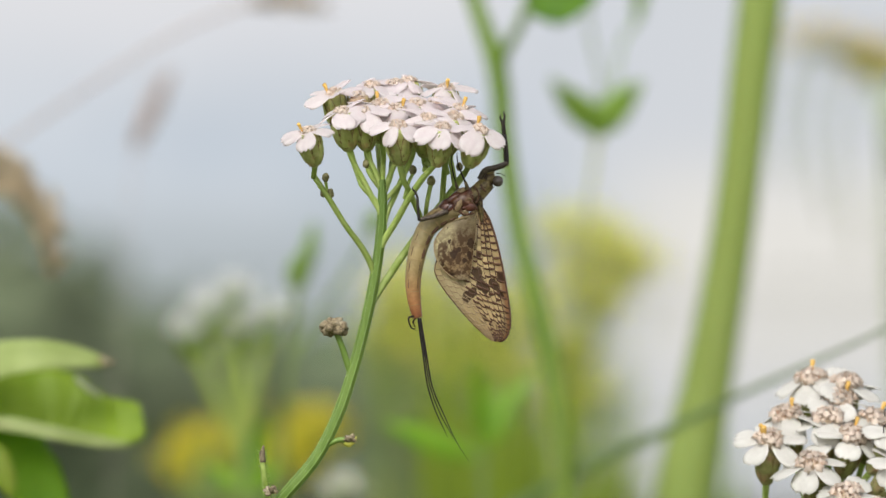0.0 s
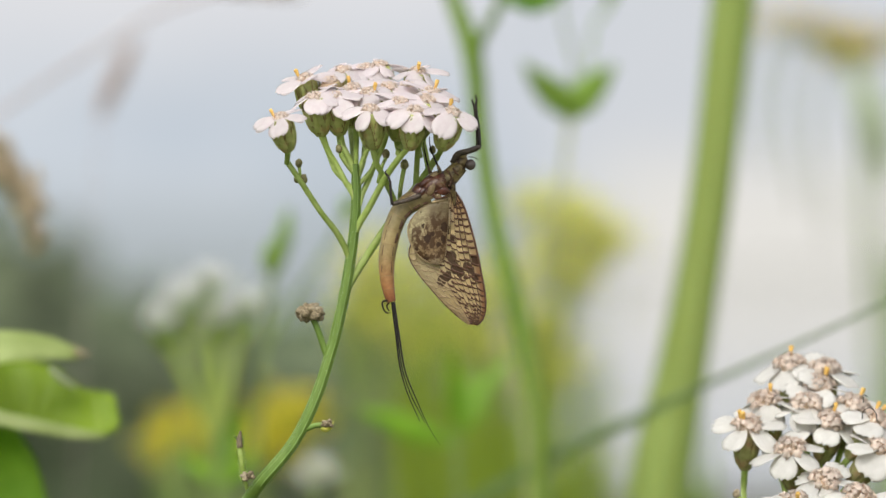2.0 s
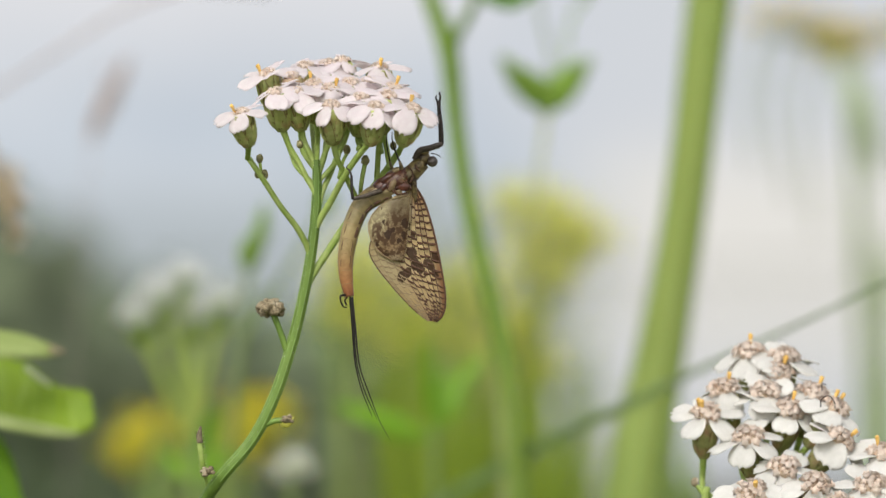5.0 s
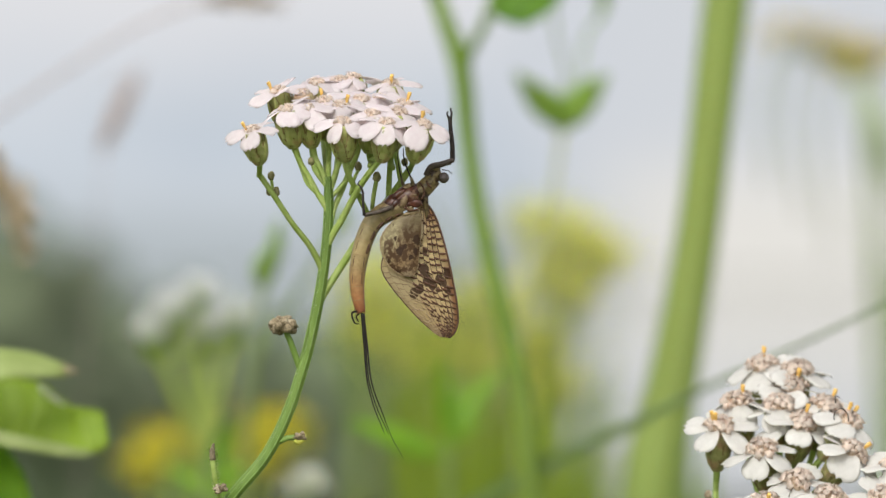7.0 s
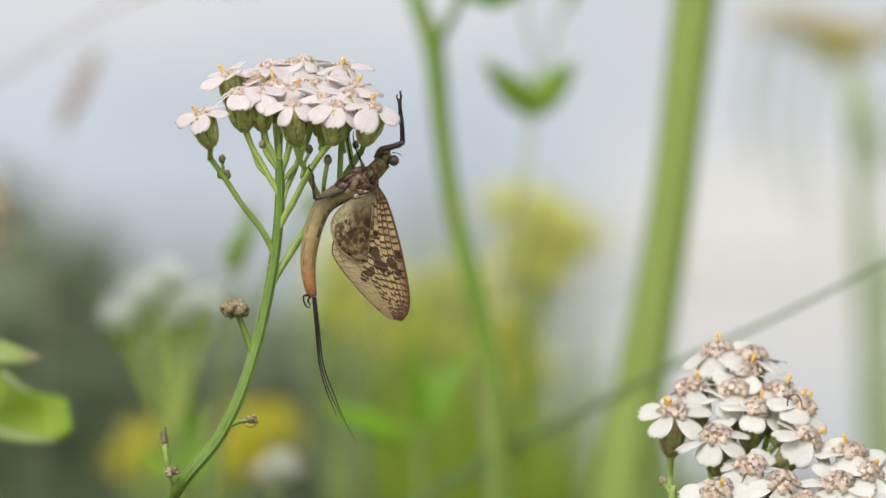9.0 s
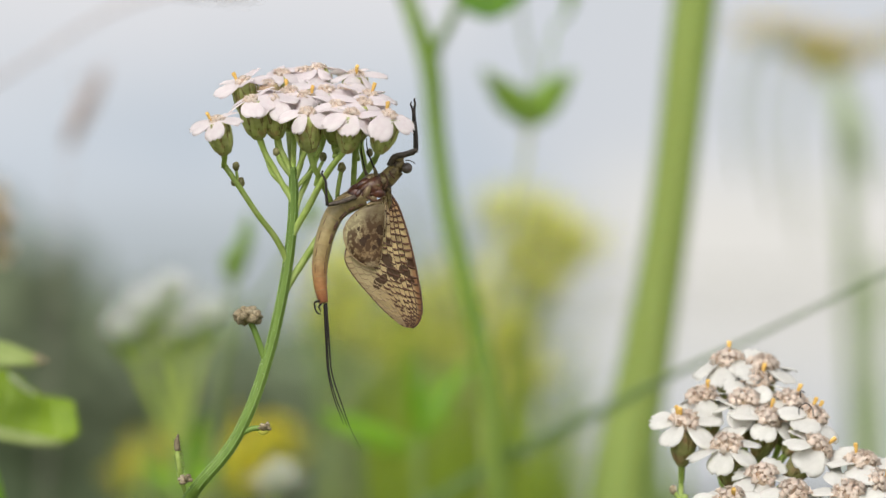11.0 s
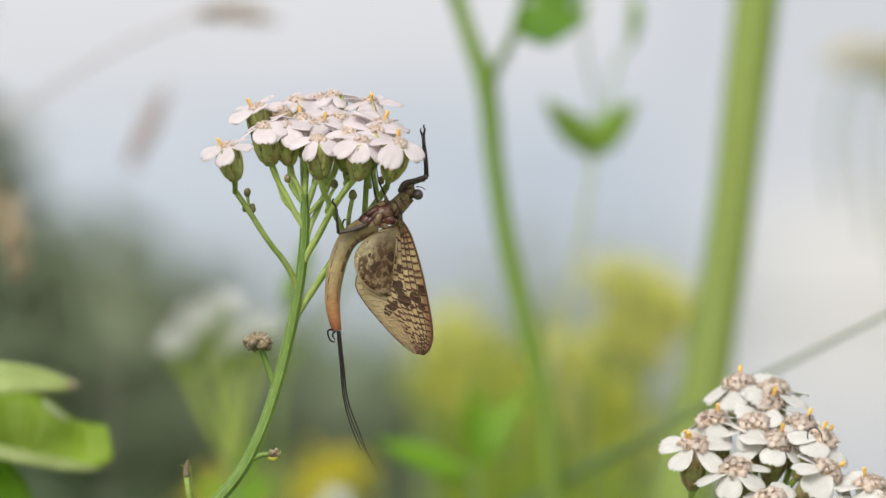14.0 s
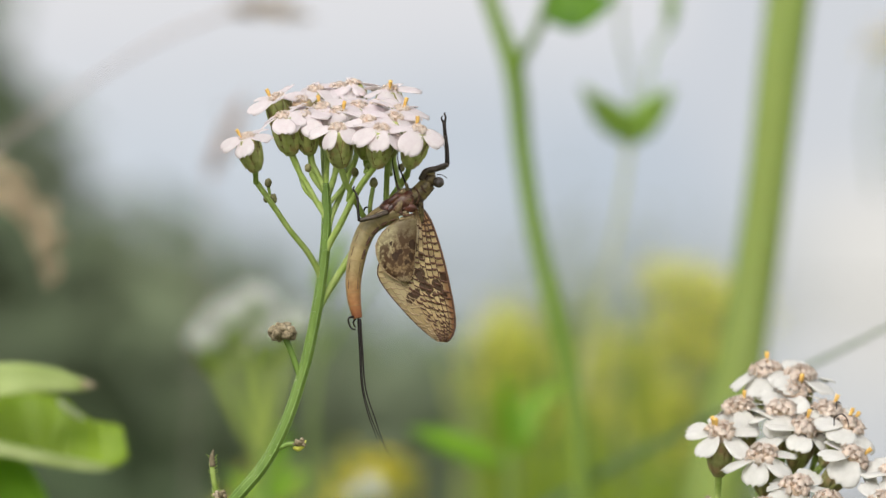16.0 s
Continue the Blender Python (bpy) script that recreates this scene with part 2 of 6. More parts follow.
    nt.links.new(tc.outputs["UV"], uv.inputs["Vector"])
    if edge:
        band = math_of("MULTIPLY", span(uv.outputs["X"], 0.86, 0.96, 0, 0.85), span(uv.outputs["Y"], 0.30, 0.6, 0.15, 1.0))
        col = mix(nt, band, col, edge)
        tip = math_of("MULTIPLY", span(uv.outputs["Y"], 0.72, 1.0, 0, 0.6), 1.0)
        col = mix(nt, tip, col, edge)
        rootband = math_of("MULTIPLY", span(uv.outputs["X"], 0.55, 0.75, 0, 0.7), span(uv.outputs["Y"], 0.28, 0.08, 0, 1.0))
        col = mix(nt, rootband, col, (0.42, 0.17, 0.06))
    total = None
    for p in patches:
        one = area(*p, 0.3)
        total = one if total is None else math_of("MAXIMUM", total, one)
    cells = nt.nodes.new("ShaderNodeTexVoronoi")
    cells.inputs["Scale"].default_value = cell
    nt.links.new(flat.outputs[0], cells.inputs["Vector"])
    sp = nt.nodes.new("ShaderNodeSeparateColor")
    nt.links.new(cells.outputs["Color"], sp.inputs["Color"])
    blot = span(math_of("ADD", total, math_of("MULTIPLY", sp.outputs[0], 0.4)), 0.55, 0.95, 0, 0.93)
    col = mix(nt, blot, col, blot_col)
    nt.links.new(col, bsdf.inputs["Base Color"])
    bsdf.inputs["Roughness"].default_value = 0.42
    bsdf.inputs["Specular IOR Level"].default_value = 0.3
    b = nt.nodes.new("ShaderNodeBump")
    b.inputs["Distance"].default_value = 0.00005
    nt.links.new(grain, b.inputs["Height"])
    nt.links.new(b.outputs["Normal"], bsdf.inputs["Normal"])
    tr = nt.nodes.new("ShaderNodeBsdfTranslucent")
    nt.links.new(col, tr.inputs["Color"])
    mx = nt.nodes.new("ShaderNodeMixShader")
    mx.inputs["Fac"].default_value = 0.35
    nt.links.new(bsdf.outputs["BSDF"], mx.inputs[1])
    nt.links.new(tr.outputs["BSDF"], mx.inputs[2])
    cl = nt.nodes.new("ShaderNodeBsdfTransparent")
    cl.inputs["Color"].default_value = (0.95, 0.88, 0.72, 1)
    al = nt.nodes.new("ShaderNodeMixShader")
    al.inputs["Fac"].default_value = 0.96
    nt.links.new(cl.outputs["BSDF"], al.inputs[1])
    nt.links.new(mx.outputs["Shader"], al.inputs[2])
    nt.links.new(al.outputs["Shader"], nt.nodes["Material Output"].inputs["Surface"])
    return m


# ---- mesh helpers ----
def part(name, bm, material, parent=None, label=""):
    me = bpy.data.meshes.new(name)
    for f in bm.faces:
        f.smooth = True
    bm.normal_update()
    bm.to_mesh(me)
    bm.free()
    me.materials.append(material)
    ob = new(name, me)
    if parent:
        ob.parent = parent
    if label:
        tagged(ob, label)
    return ob


def shared(name, me, parent, m=None):
    ob = new(name, me)
    ob.parent = parent
    if m:
        ob.matrix_basis = m
    return ob


def thing(name, where, label, category, group="", kind=""):
    ob = new(name)
    ob.empty_display_size = 0.01
    ob.matrix_basis = pose(*where)
    return tagged(ob, label, category, group, kind)


def spline(pts, n=6):
    """Points of a smooth curve through pts, each a (Vector, radius); tangents weighted by the lengths of the spans."""
    gaps = [max(1e-9, (q[0] - p[0]).length) for p, q in zip(pts, pts[1:])]
    slopes = [(q[0] - p[0]) / d for p, q, d in zip(pts, pts[1:], gaps)]
    tan = [slopes[0]]
    for i in range(1, len(pts) - 1):
        tan.append((slopes[i] * gaps[i - 1] + slopes[i - 1] * gaps[i]) / (gaps[i - 1] + gaps[i]))
    tan.append(slopes[-1])
    out = []
    for i, d in enumerate(gaps):
        (p1, r1), (p2, r2) = pts[i], pts[i + 1]
        for k in range(n):
            t = k / n
            h = (2 * t**3 - 3 * t**2 + 1, (t**3 - 2 * t**2 + t) * d, -2 * t**3 + 3 * t**2, (t**3 - t**2) * d)
            out.append((p1 * h[0] + tan[i] * h[1] + p2 * h[2] + tan[i + 1] * h[3], r1 * (1 - t) + r2 * t))
    out.append(pts[-1])
    return out


def tube(bm, pts, sides=10, n=6, ribs=0.0, flat=1.0, caps=True):
    """A closed tube along a smooth curve, with optional lengthwise ribs."""
    line = spline(pts, n)
    side = None
    rings = []
    for i, (p, r) in enumerate(line):
        d = (line[min(i + 1, len(line) - 1)][0] - line[max(i - 1, 0)][0]).normalized()
        if side is None:
            side = d.cross(Vector((0, 1, 0.01)))
            side.normalize()
        side = (side - d * side.dot(d)).normalized()
        up = d.cross(side)
        ring = []
        for k in range(sides):
            a = 2 * math.pi * k / sides
            rr = r * (1 + (ribs if k % 2 else -ribs))
            ring.append(bm.verts.new(p + side * math.cos(a) * rr + up * math.sin(a) * rr * flat))
        rings.append(ring)
    for a, b in zip(rings, rings[1:]):
        for k in range(sides):
            bm.faces.new((a[k], a[(k + 1) % sides], b[(k + 1) % sides], b[k]))
    if caps:
        bm.faces.new(rings[0][::-1])
        bm.faces.new(rings[-1])
    return bm


def ball(bm, centre, r, seg=10, rings=7, turn=None, rough=0.0):
    """An ellipsoid, a little lumpy if asked; r is a number or three."""
    rx, ry, rz = (r, r, r) if isinstance(r, (int, float)) else r
    rows = []
    top = None
    for i in range(rings + 1):
        th = math.pi * i / rings
        cnt = 1 if i in (0, rings) else seg
        row = []
        for k in range(cnt):
            ph = 2 * math.pi * k / seg
            v = Vector((math.sin(th) * math.cos(ph), math.sin(th) * math.sin(ph), math.cos(th)))
            s = 1 + rough * noise.noise(v * 2.3 + centre * 900)
            v = Vector((v.x * rx, v.y * ry, v.z * rz)) * s
            if turn:
                v = turn @ v
            row.append(bm.verts.new(centre + v))
        rows.append(row)
    for a, b in zip(rows, rows[1:]):
        for k in range(seg):
            q = [a[k % len(a)], b[k % len(b)], b[(k + 1) % len(b)], a[(k + 1) % len(a)]]
            q = [v for j, v in enumerate(q) if v not in q[:j]]
            if len(q) > 2:
                bm.faces.new(q)
    return bm


def blade(bm, pts, side, fold=0.25, thick=0.00025, across=5, wave=0.0):
    """A leaf with thickness: pts are (Vector, half width); side is the direction of its width; fold bends it along the midrib."""
    line = spline(pts, 6)
    side = Vector(side).normalized()
    grids = []
    for sgn in (1, -1):
        grid = []
        for i, (p, w) in enumerate(line):
            d = (line[min(i + 1, len(line) - 1)][0] - line[max(i - 1, 0)][0]).normalized()
            s = (side - d * side.dot(d)).normalized()
            nrm = d.cross(s)
            row = []
            for k in range(across):
                a = 2 * k / (across - 1) - 1
                lift = fold * abs(a) * w + wave * w * math.sin(i * 0.9 + a * 2)
                row.append(bm.verts.new(p + s * a * w + nrm * (lift + sgn * thick * (1 - 0.8 * a * a))))
            grid.append(row)
        grids.append(grid)
    top, bot = grids
    for i in range(len(line) - 1):
        for k in range(across - 1):
            bm.faces.new((top[i][k], top[i][k + 1], top[i + 1][k + 1], top[i + 1][k]))
            bm.faces.new((bot[i][k], bot[i + 1][k], bot[i + 1][k + 1], bot[i][k + 1]))
        bm.faces.new((top[i][0], top[i + 1][0], bot[i + 1][0], bot[i][0]))
        bm.faces.new((top[i][-1], bot[i][-1], bot[i + 1][-1], top[i + 1][-1]))
    return bm


class Grid:
    """The drawing grid of one plant: lines u to the right, v down, depth y in millimetres from the plant's own plane."""

    def __init__(self, u0, v0, depth):
        self.u0, self.v0, self.depth = u0, v0, depth
        self.s = U * (DIST + depth) / DIST

    def base(self):
        return ((self.u0 - 784) * self.s, self.depth, EYE_Z + (441 - self.v0) * self.s)

    def at(self, u, v, y=0.0):
        return Vector(((u - self.u0) * self.s, y * 0.001, (self.v0 - v) * self.s))

    def soil(self, u, y=0.0):
        """The point of the ground under u."""
        return Vector(((u - self.u0) * self.s, y * 0.001, -self.base()[2]))

    def path(self, rows):
        """Rows of u, v, radius in grid lines and, if given, depth."""
        return [(self.at(r[0], r[1], r[3] if len(r) > 3 else 0), r[2] * self.s) for r in rows]


MM = 0.001


def aim(p, axis, spin=0.0, size=1.0):
    """A pose at p with its z along axis."""
    q = Vector(axis).normalized().to_track_quat("Z", "Y")
    return Matrix.Translation(p) @ q.to_matrix().to_4x4() @ Matrix.Rotation(spin, 4, "Z") @ Matrix.Scale(size, 4)


# ---- structure: ground, water, backdrop ----
def sheet(name, x0, x1, y0, y1, z, material, label, cuts=12, rough=0.0):
    bm = bmesh.new()
    vs = [[bm.verts.new((x0 + (x1 - x0) * i / cuts, y0 + (y1 - y0) * j / cuts, z + rough * noise.noise((i * 1.7, j * 1.3, 0)))) for i in range(cuts + 1)] for j in range(cuts + 1)]
    for j in range(cuts):
        for i in range(cuts):
            bm.faces.new((vs[j][i], vs[j][i + 1], vs[j + 1][i + 1], vs[j + 1][i]))
    return tagged(part(name, bm, material), label, name, kind="structure")


sheet("ground", -150, 150, -150, 150, 0.0, EARTH, "dark green and brown meadow ground reaching the horizon")
water_mat = surface("still_water", (0.20, 0.20, 0.17), (0.28, 0.27, 0.23), None, scale=3, rough=0.06, bump=0.001, spec=0.8)
sheet("water", -60, 60, 11, 80, 0.02, water_mat, "pale still water reflecting the overcast sky")

bd = bpy.data.materials.new("overcast_sky_glow")
bd.use_nodes = True
nt = bd.node_tree
nt.nodes.remove(nt.nodes["Principled BSDF"])
em = nt.nodes.new("ShaderNodeEmission")
cloud = noise_of(nt, 0.25, (1, 1, 1.4), 2)
sep = nt.nodes.new("ShaderNodeSeparateXYZ")
nt.links.new(nt.nodes.new("ShaderNodeTexCoord").outputs["Object"], sep.inputs["Vector"])


def spread(socket, a, b, w):
    """Weight from 0 at a to w at b, softened."""
    mr = nt.nodes.new("ShaderNodeMapRange")
    mr.interpolation_type = "SMOOTHSTEP"
    for key, v in (("From Min", a), ("From Max", b), ("To Min", 0.0), ("To Max", w)):
        mr.inputs[key].default_value = v
    nt.links.new(socket, mr.inputs["Value"])
    return mr.outputs["Result"]


blue = ramp(nt, cloud, [(0.35, (0.57, 0.637, 0.715)), (0.65, (0.69, 0.74, 0.80))])
bank = mix(nt, spread(sep.outputs["Z"], 1.6, 4.6, 1.0), blue, (0.815, 0.815, 0.84))
bank = mix(nt, spread(sep.outputs["Z"], 1.7, 0.3, 0.75), bank, (0.42, 0.47, 0.49))
bank = mix(nt, spread(sep.outputs["X"], 0.8, 3.8, 0.95), bank, (0.87, 0.845, 0.795))
high = nt.nodes.new("ShaderNodeMath")
high.operation = "MULTIPLY"
nt.links.new(spread(sep.outputs["Z"], 0.9, 2.3, 1.0), high.inputs[0])
nt.links.new(spread(sep.outputs["X"], 0.2, 1.6, 0.85), high.inputs[1])
nt.links.new(mix(nt, high.outputs[0], bank, (0.67, 0.705, 0.76)), em.inputs["Color"])
em.inputs["Strength"].default_value = 0.93
nt.links.new(em.outputs["Emission"], nt.nodes["Material Output"].inputs["Surface"])
bm = bmesh.new()
arc = [(math.sin(radians(a)) * 90, math.cos(radians(a)) * 90) for a in range(-60, 61, 6)]
lo = [bm.verts.new((x, y, -2)) for x, y in arc]
hi = [bm.verts.new((x, y, 40)) for x, y in arc]
for i in range(len(arc) - 1):
    bm.faces.new((lo[i], lo[i + 1], hi[i + 1], hi[i]))
tagged(part("backdrop", bm, bd), "bright overcast sky with pale blue grey clouds", "sky", kind="structure")


def hedge(name, x0, x1, y, top, count, label, seed, spread=0.5, size=0.05, material=HEDGE):
    """Far vegetation: many small leaves, thinning out towards an uneven top."""
    rng = random.Random(seed)
    bm = bmesh.new()
    for _ in range(count):
        x = rng.uniform(x0, x1)
        h = top(x)
        z = h * rng.random() ** 0.85 * rng.uniform(0.75, 1.12)
        if z < 0.02:
            continue
        c = Vector((x, y + rng.uniform(-spread, spread), z))
        a = Vector((rng.gauss(0, 1), rng.gauss(0, 1), rng.gauss(0, 1))).normalized() * size * rng.uniform(0.5, 1.2)
        b = a.orthogonal().normalized() * a.length * 0.45
        c2 = a.cross(b).normalized() * a.length * 0.15
        vs = [bm.verts.new(c + d) for d in (-a, b + c2, a, -b + c2)]
        bm.faces.new(vs[:3])
        bm.faces.new((vs[0], vs[2], vs[3]))
    return tagged(part(name, bm, material), label, "hedge", kind="stuff")


hedge("far_hedge", -1.7, 0.10, 7.4, lambda x: 0.37 + 0.33 * max(0, -0.25 - x) + 0.25 * max(0, -0.57 - x) + 1.6 * max(0, -0.68 - x) + 0.03 * max(0, min(0.2, x + 0.25)) / 0.2 - 0.5 * max(0, x) + 0.02 * math.sin(x * 9), 10500, "dark green hedge in the distance, leafy and uneven", 3)
hedge("far_bank", -1.6, 0.20, 9.0, lambda x: 0.31 + 0.04 * math.sin(x * 5 + 1) - 0.20 * max(0, (x + 0.25) / 0.4), 5800, "low grey green bank of weeds beside the water", 4)
MEADOW = surface("meadow_leaf_yellow_green", (0.22, 0.26, 0.10), (0.34, 0.38, 0.16), (0.42, 0.42, 0.20), scale=30, rough=0.6, bump=0, island=0.25, through_light=0.4)
hedge("far_meadow_weeds", -0.02, 0.10, 2.3, lambda x: 0.480 + 0.010 * math.sin(x * 150 + 1) - 1.1 * max(0, x - 0.045), 4200, "yellow-green meadow weeds, dense and uneven at the top", 6, 0.25, 0.006, MEADOW)

hedge("far_reeds", 0.07, 0.17, 5.0, lambda x: 0.42 + 0.02 * math.sin(x * 60), 150, "sparse grey green reeds before the pale water", 9, 0.3, 0.012)


def meadow_grass(count, seed):
    """Low grass over the meadow round the plants: short curved leaves, too many to count."""
    r = random.Random(seed)
    verts, faces = [], []
    for _ in range(count):
        x, y, h = r.gauss(0, 2.6), 0.6 + r.gauss(0, 2.6), r.uniform(0.06, 0.19)
        if y > 6.5:
            continue
        lean, way, w = r.uniform(0.1, 0.6) * h, r.uniform(0, 2 * math.pi), r.uniform(0.002, 0.0045)
        c, s = math.cos(way), math.sin(way)
        n = len(verts)
        verts += [(x - s * w, y + c * w, 0), (x + s * w, y - c * w, 0), (x + c * lean * 0.4 + s * w * 0.8, y + s * lean * 0.4 - c * w * 0.8, h * 0.6), (x + c * lean * 0.4 - s * w * 0.8, y + s * lean * 0.4 + c * w * 0.8, h * 0.6), (x + c * lean, y + s * lean, h)]
        faces += [(n, n + 1, n + 2, n + 3), (n + 3, n + 2, n + 4)]
    me = bpy.data.meshes.new("meadow_grass")
    me.from_pydata(verts, [], faces)
    me.materials.append(MEADOW)
    return tagged(new("meadow_grass", me), "low green meadow grass growing over the ground", "grass", kind="stuff")


meadow_grass(34000, 12)


# ---- yarrow ----
def petal_mesh(name, material, seed, length=3.5, width=3.1):
    """One ray floret: narrow claw, broad blade, three blunt teeth, veined and a little cupped."""
    rng = random.Random(seed)
    bm = bmesh.new()
    nu, nv = 13, 8
    rows = [[], []]
    for s in (0, 1):
        for i in range(nv):
            t = i / (nv - 1)
            half = width / 2 * (0.42 + 0.58 * math.sin(min(1, t * 1.6) * math.pi / 2)) * math.sqrt(max(0.0, 1 - (max(0, t - 0.66) / 0.34) ** 2 * 0.62))
            row = []
            for k in range(nu):
                a = 2 * k / (nu - 1) - 1
                reach = length * t * (1 - 0.10 * a * a) - (0.34 * abs(math.sin(a * 1.5 * math.pi)) + 0.08 * rng.random() if t > 0.95 else 0.10 * abs(math.sin(a * 1.5 * math.pi)) if t > 0.8 else 0) * (1 if abs(a) < 0.8 else 0.3)
                z = 0.26 * math.sin(t * 2.6) - 0.20 * a * a * t + 0.14 * a * t * math.sin(seed * 1.7) + 0.045 * math.cos(a * 3 * math.pi) * t + 0.06 * math.sin(3 * t + a * 2 + seed)
                row.append(bm.verts.new((a * half * MM, (reach - 0.15) * MM, (z - 0.05 * s) * MM)))
            rows[s].append(row)
    for i in range(nv - 1):
        for k in range(nu - 1):
            a, b = rows
            bm.faces.new((a[i][k], a[i][k + 1], a[i + 1][k + 1], a[i + 1][k]))
            bm.faces.new((b[i][k], b[i + 1][k], b[i + 1][k + 1], b[i][k + 1]))
    for s in range(nu - 1):
        bm.faces.new((rows[0][-1][s], rows[0][-1][s + 1], rows[1][-1][s + 1], rows[1][-1][s]))
    for i in range(nv - 1):
        bm.faces.new((rows[0][i][0], rows[0][i + 1][0], rows[1][i + 1][0], rows[1][i][0]))
        bm.faces.new((rows[0][i][-1], rows[1][i][-1], rows[1][i + 1][-1], rows[0][i + 1][-1]))
    return mesh_of(name, bm, material)


def mesh_of(name, bm, material):
    ob = part(name, bm, material)
    me = ob.data
    bpy.data.objects.remove(ob)
    return me


def cup_mesh(seed, material=CUP, girth=1.0):
    """The flower's green base: a narrow urn of overlapping pointed bracts."""
    rng = random.Random(seed)
    tall = 1.3
    prof = [(0.42, -0.15), (0.74, 0.15), (1.16, 0.8), (1.44, 1.7), (1.50, 2.6), (1.42, 3.4), (1.22, 3.7)]
    prof = [(r * girth, h) for r, h in prof]

    def radius(h):
        for (r0, h0), (r1, h1) in zip(prof, prof[1:]):
            if h <= h1:
                return r0 + (r1 - r0) * (h - h0) / (h1 - h0)
        return prof[-1][0]

    bm = bmesh.new()
    rings = []
    for r, h in prof + [(1.05 * girth, 3.62), (0.6 * girth, 3.3)]:
        rings.append([bm.verts.new((r * 0.95 * MM * math.cos(a), r * 0.95 * MM * math.sin(a), h * tall * MM)) for a in (2 * math.pi * k / 14 for k in range(14))])
    for a, b in zip(rings, rings[1:]):
        for k in range(14):
            bm.faces.new((a[k], a[(k + 1) % 14], b[(k + 1) % 14], b[k]))
    bm.faces.new(rings[0][::-1])
    bm.faces.new(rings[-1])
    for row, (h0, h1, n) in enumerate(((0.0, 1.7, 5), (0.5, 2.9, 6), (1.3, 3.6, 7))):
        for k in range(n):
            a0 = 2 * math.pi * (k + 0.5 * row + rng.uniform(-0.1, 0.1)) / n
            top = h1 + rng.uniform(-0.15, 0.15)
            cols = []
            for i in range(6):
                t = i / 5
                h = h0 + (top - h0) * t
                w = 0.44 * math.sin(math.pi * (0.22 + 0.78 * t) ** 0.8) + 0.03
                line = []
                for c in (-1, -0.76, 0, 0.76, 1):
                    r = radius(max(-0.15, h)) * (1.0 + 0.02 * row) + 0.17 * (1 - c * c) + (0.07 if i < 5 else 0.02)
                    a = a0 + c * w / max(0.5, radius(h)) * 1.15
                    line.append(bm.verts.new((r * MM * math.cos(a), r * MM * math.sin(a), h * tall * MM)))
                cols.append(line)
            for i, (a, b) in enumerate(zip(cols, cols[1:])):
                for c in range(4):
                    f = bm.faces.new((a[c], a[c + 1], b[c + 1], b[c]))
                    f.material_index = 1 if c in (0, 3) and i > 0 else 0
    me = mesh_of("flower_head", bm, material)
    me.materials.append(BRACT_EDGE)
    return me


def disc_mesh(seed, material, count, dome, radius=1.55, big=1.0):
    """The flower's eye: a tuft of tiny five-toothed tubular florets."""
    rng = random.Random(seed)
    bm = bmesh.new()
    ball(bm, Vector((0, 0, 4.75 * MM)), (radius * 0.95 * MM, radius * 0.8 * MM, dome * 0.75 * MM), 10, 6)
    core = len(bm.faces)
    for k in range(count):
        rr = math.sqrt((k + 0.5) / count)
        a = k * 2.39996 + rng.uniform(-0.25, 0.25)
        th = rr * 1.25
        nrm = Vector((math.sin(th) * math.cos(a), math.sin(th) * math.sin(a), math.cos(th)))
        p = Vector((nrm.x * radius, nrm.y * radius, 4.7 + nrm.z * dome)) * MM
        m = aim(p, nrm + Vector((rng.gauss(0, 0.3), rng.gauss(0, 0.3), 0.2)), rng.uniform(0, 6.3), rng.uniform(0.72, 1.3) * big)
        prof = ((0.15, -0.7), (0.18, 0.05), (0.24, 0.28), (0.43, 0.40))
        rings = []
        for j, (r, h) in enumerate(prof):
            ring = []
            for q in range(10):
                b = 2 * math.pi * q / 10
                f = 1.0 if j < 2 else (1.1 if q % 2 == 0 else 0.95 if j == 2 else 0.66)
                hh = h + (0.05 if j == 3 and q % 2 == 0 else 0)
                ring.append(bm.verts.new(m @ (Vector((r * f * math.cos(b), r * f * math.sin(b), hh)) * MM)))
            rings.append(ring)
        for r0, r1 in zip(rings, rings[1:]):
            for q in range(10):
                bm.faces.new((r0[q], r0[(q + 1) % 10], r1[(q + 1) % 10], r1[q]))
        c = bm.verts.new(m @ (Vector((0, 0, 0.24)) * MM))
        for q in range(10):
            bm.faces.new((rings[-1][q], rings[-1][(q + 1) % 10], c))
    me = mesh_of("disc", bm, material)
    if material is DISC_TAN:
        me.materials.append(DISC_BASE)
        for f in me.polygons[:core]:
            f.material_index = 1
    return me


def stamen_mesh():
    bm = bmesh.new()
    tube(bm, [(Vector((0, 0, 0)), 0.15 * MM), (Vector((0.02, 0, 0.5)) * MM, 0.19 * MM), (Vector((0.0, 0.03, 0.95)) * MM, 0.25 * MM), (Vector((0.03, 0, 1.25)) * MM, 0.24 * MM)], 8, 3, 0.06)
    return mesh_of("stamen", bm, POLLEN)


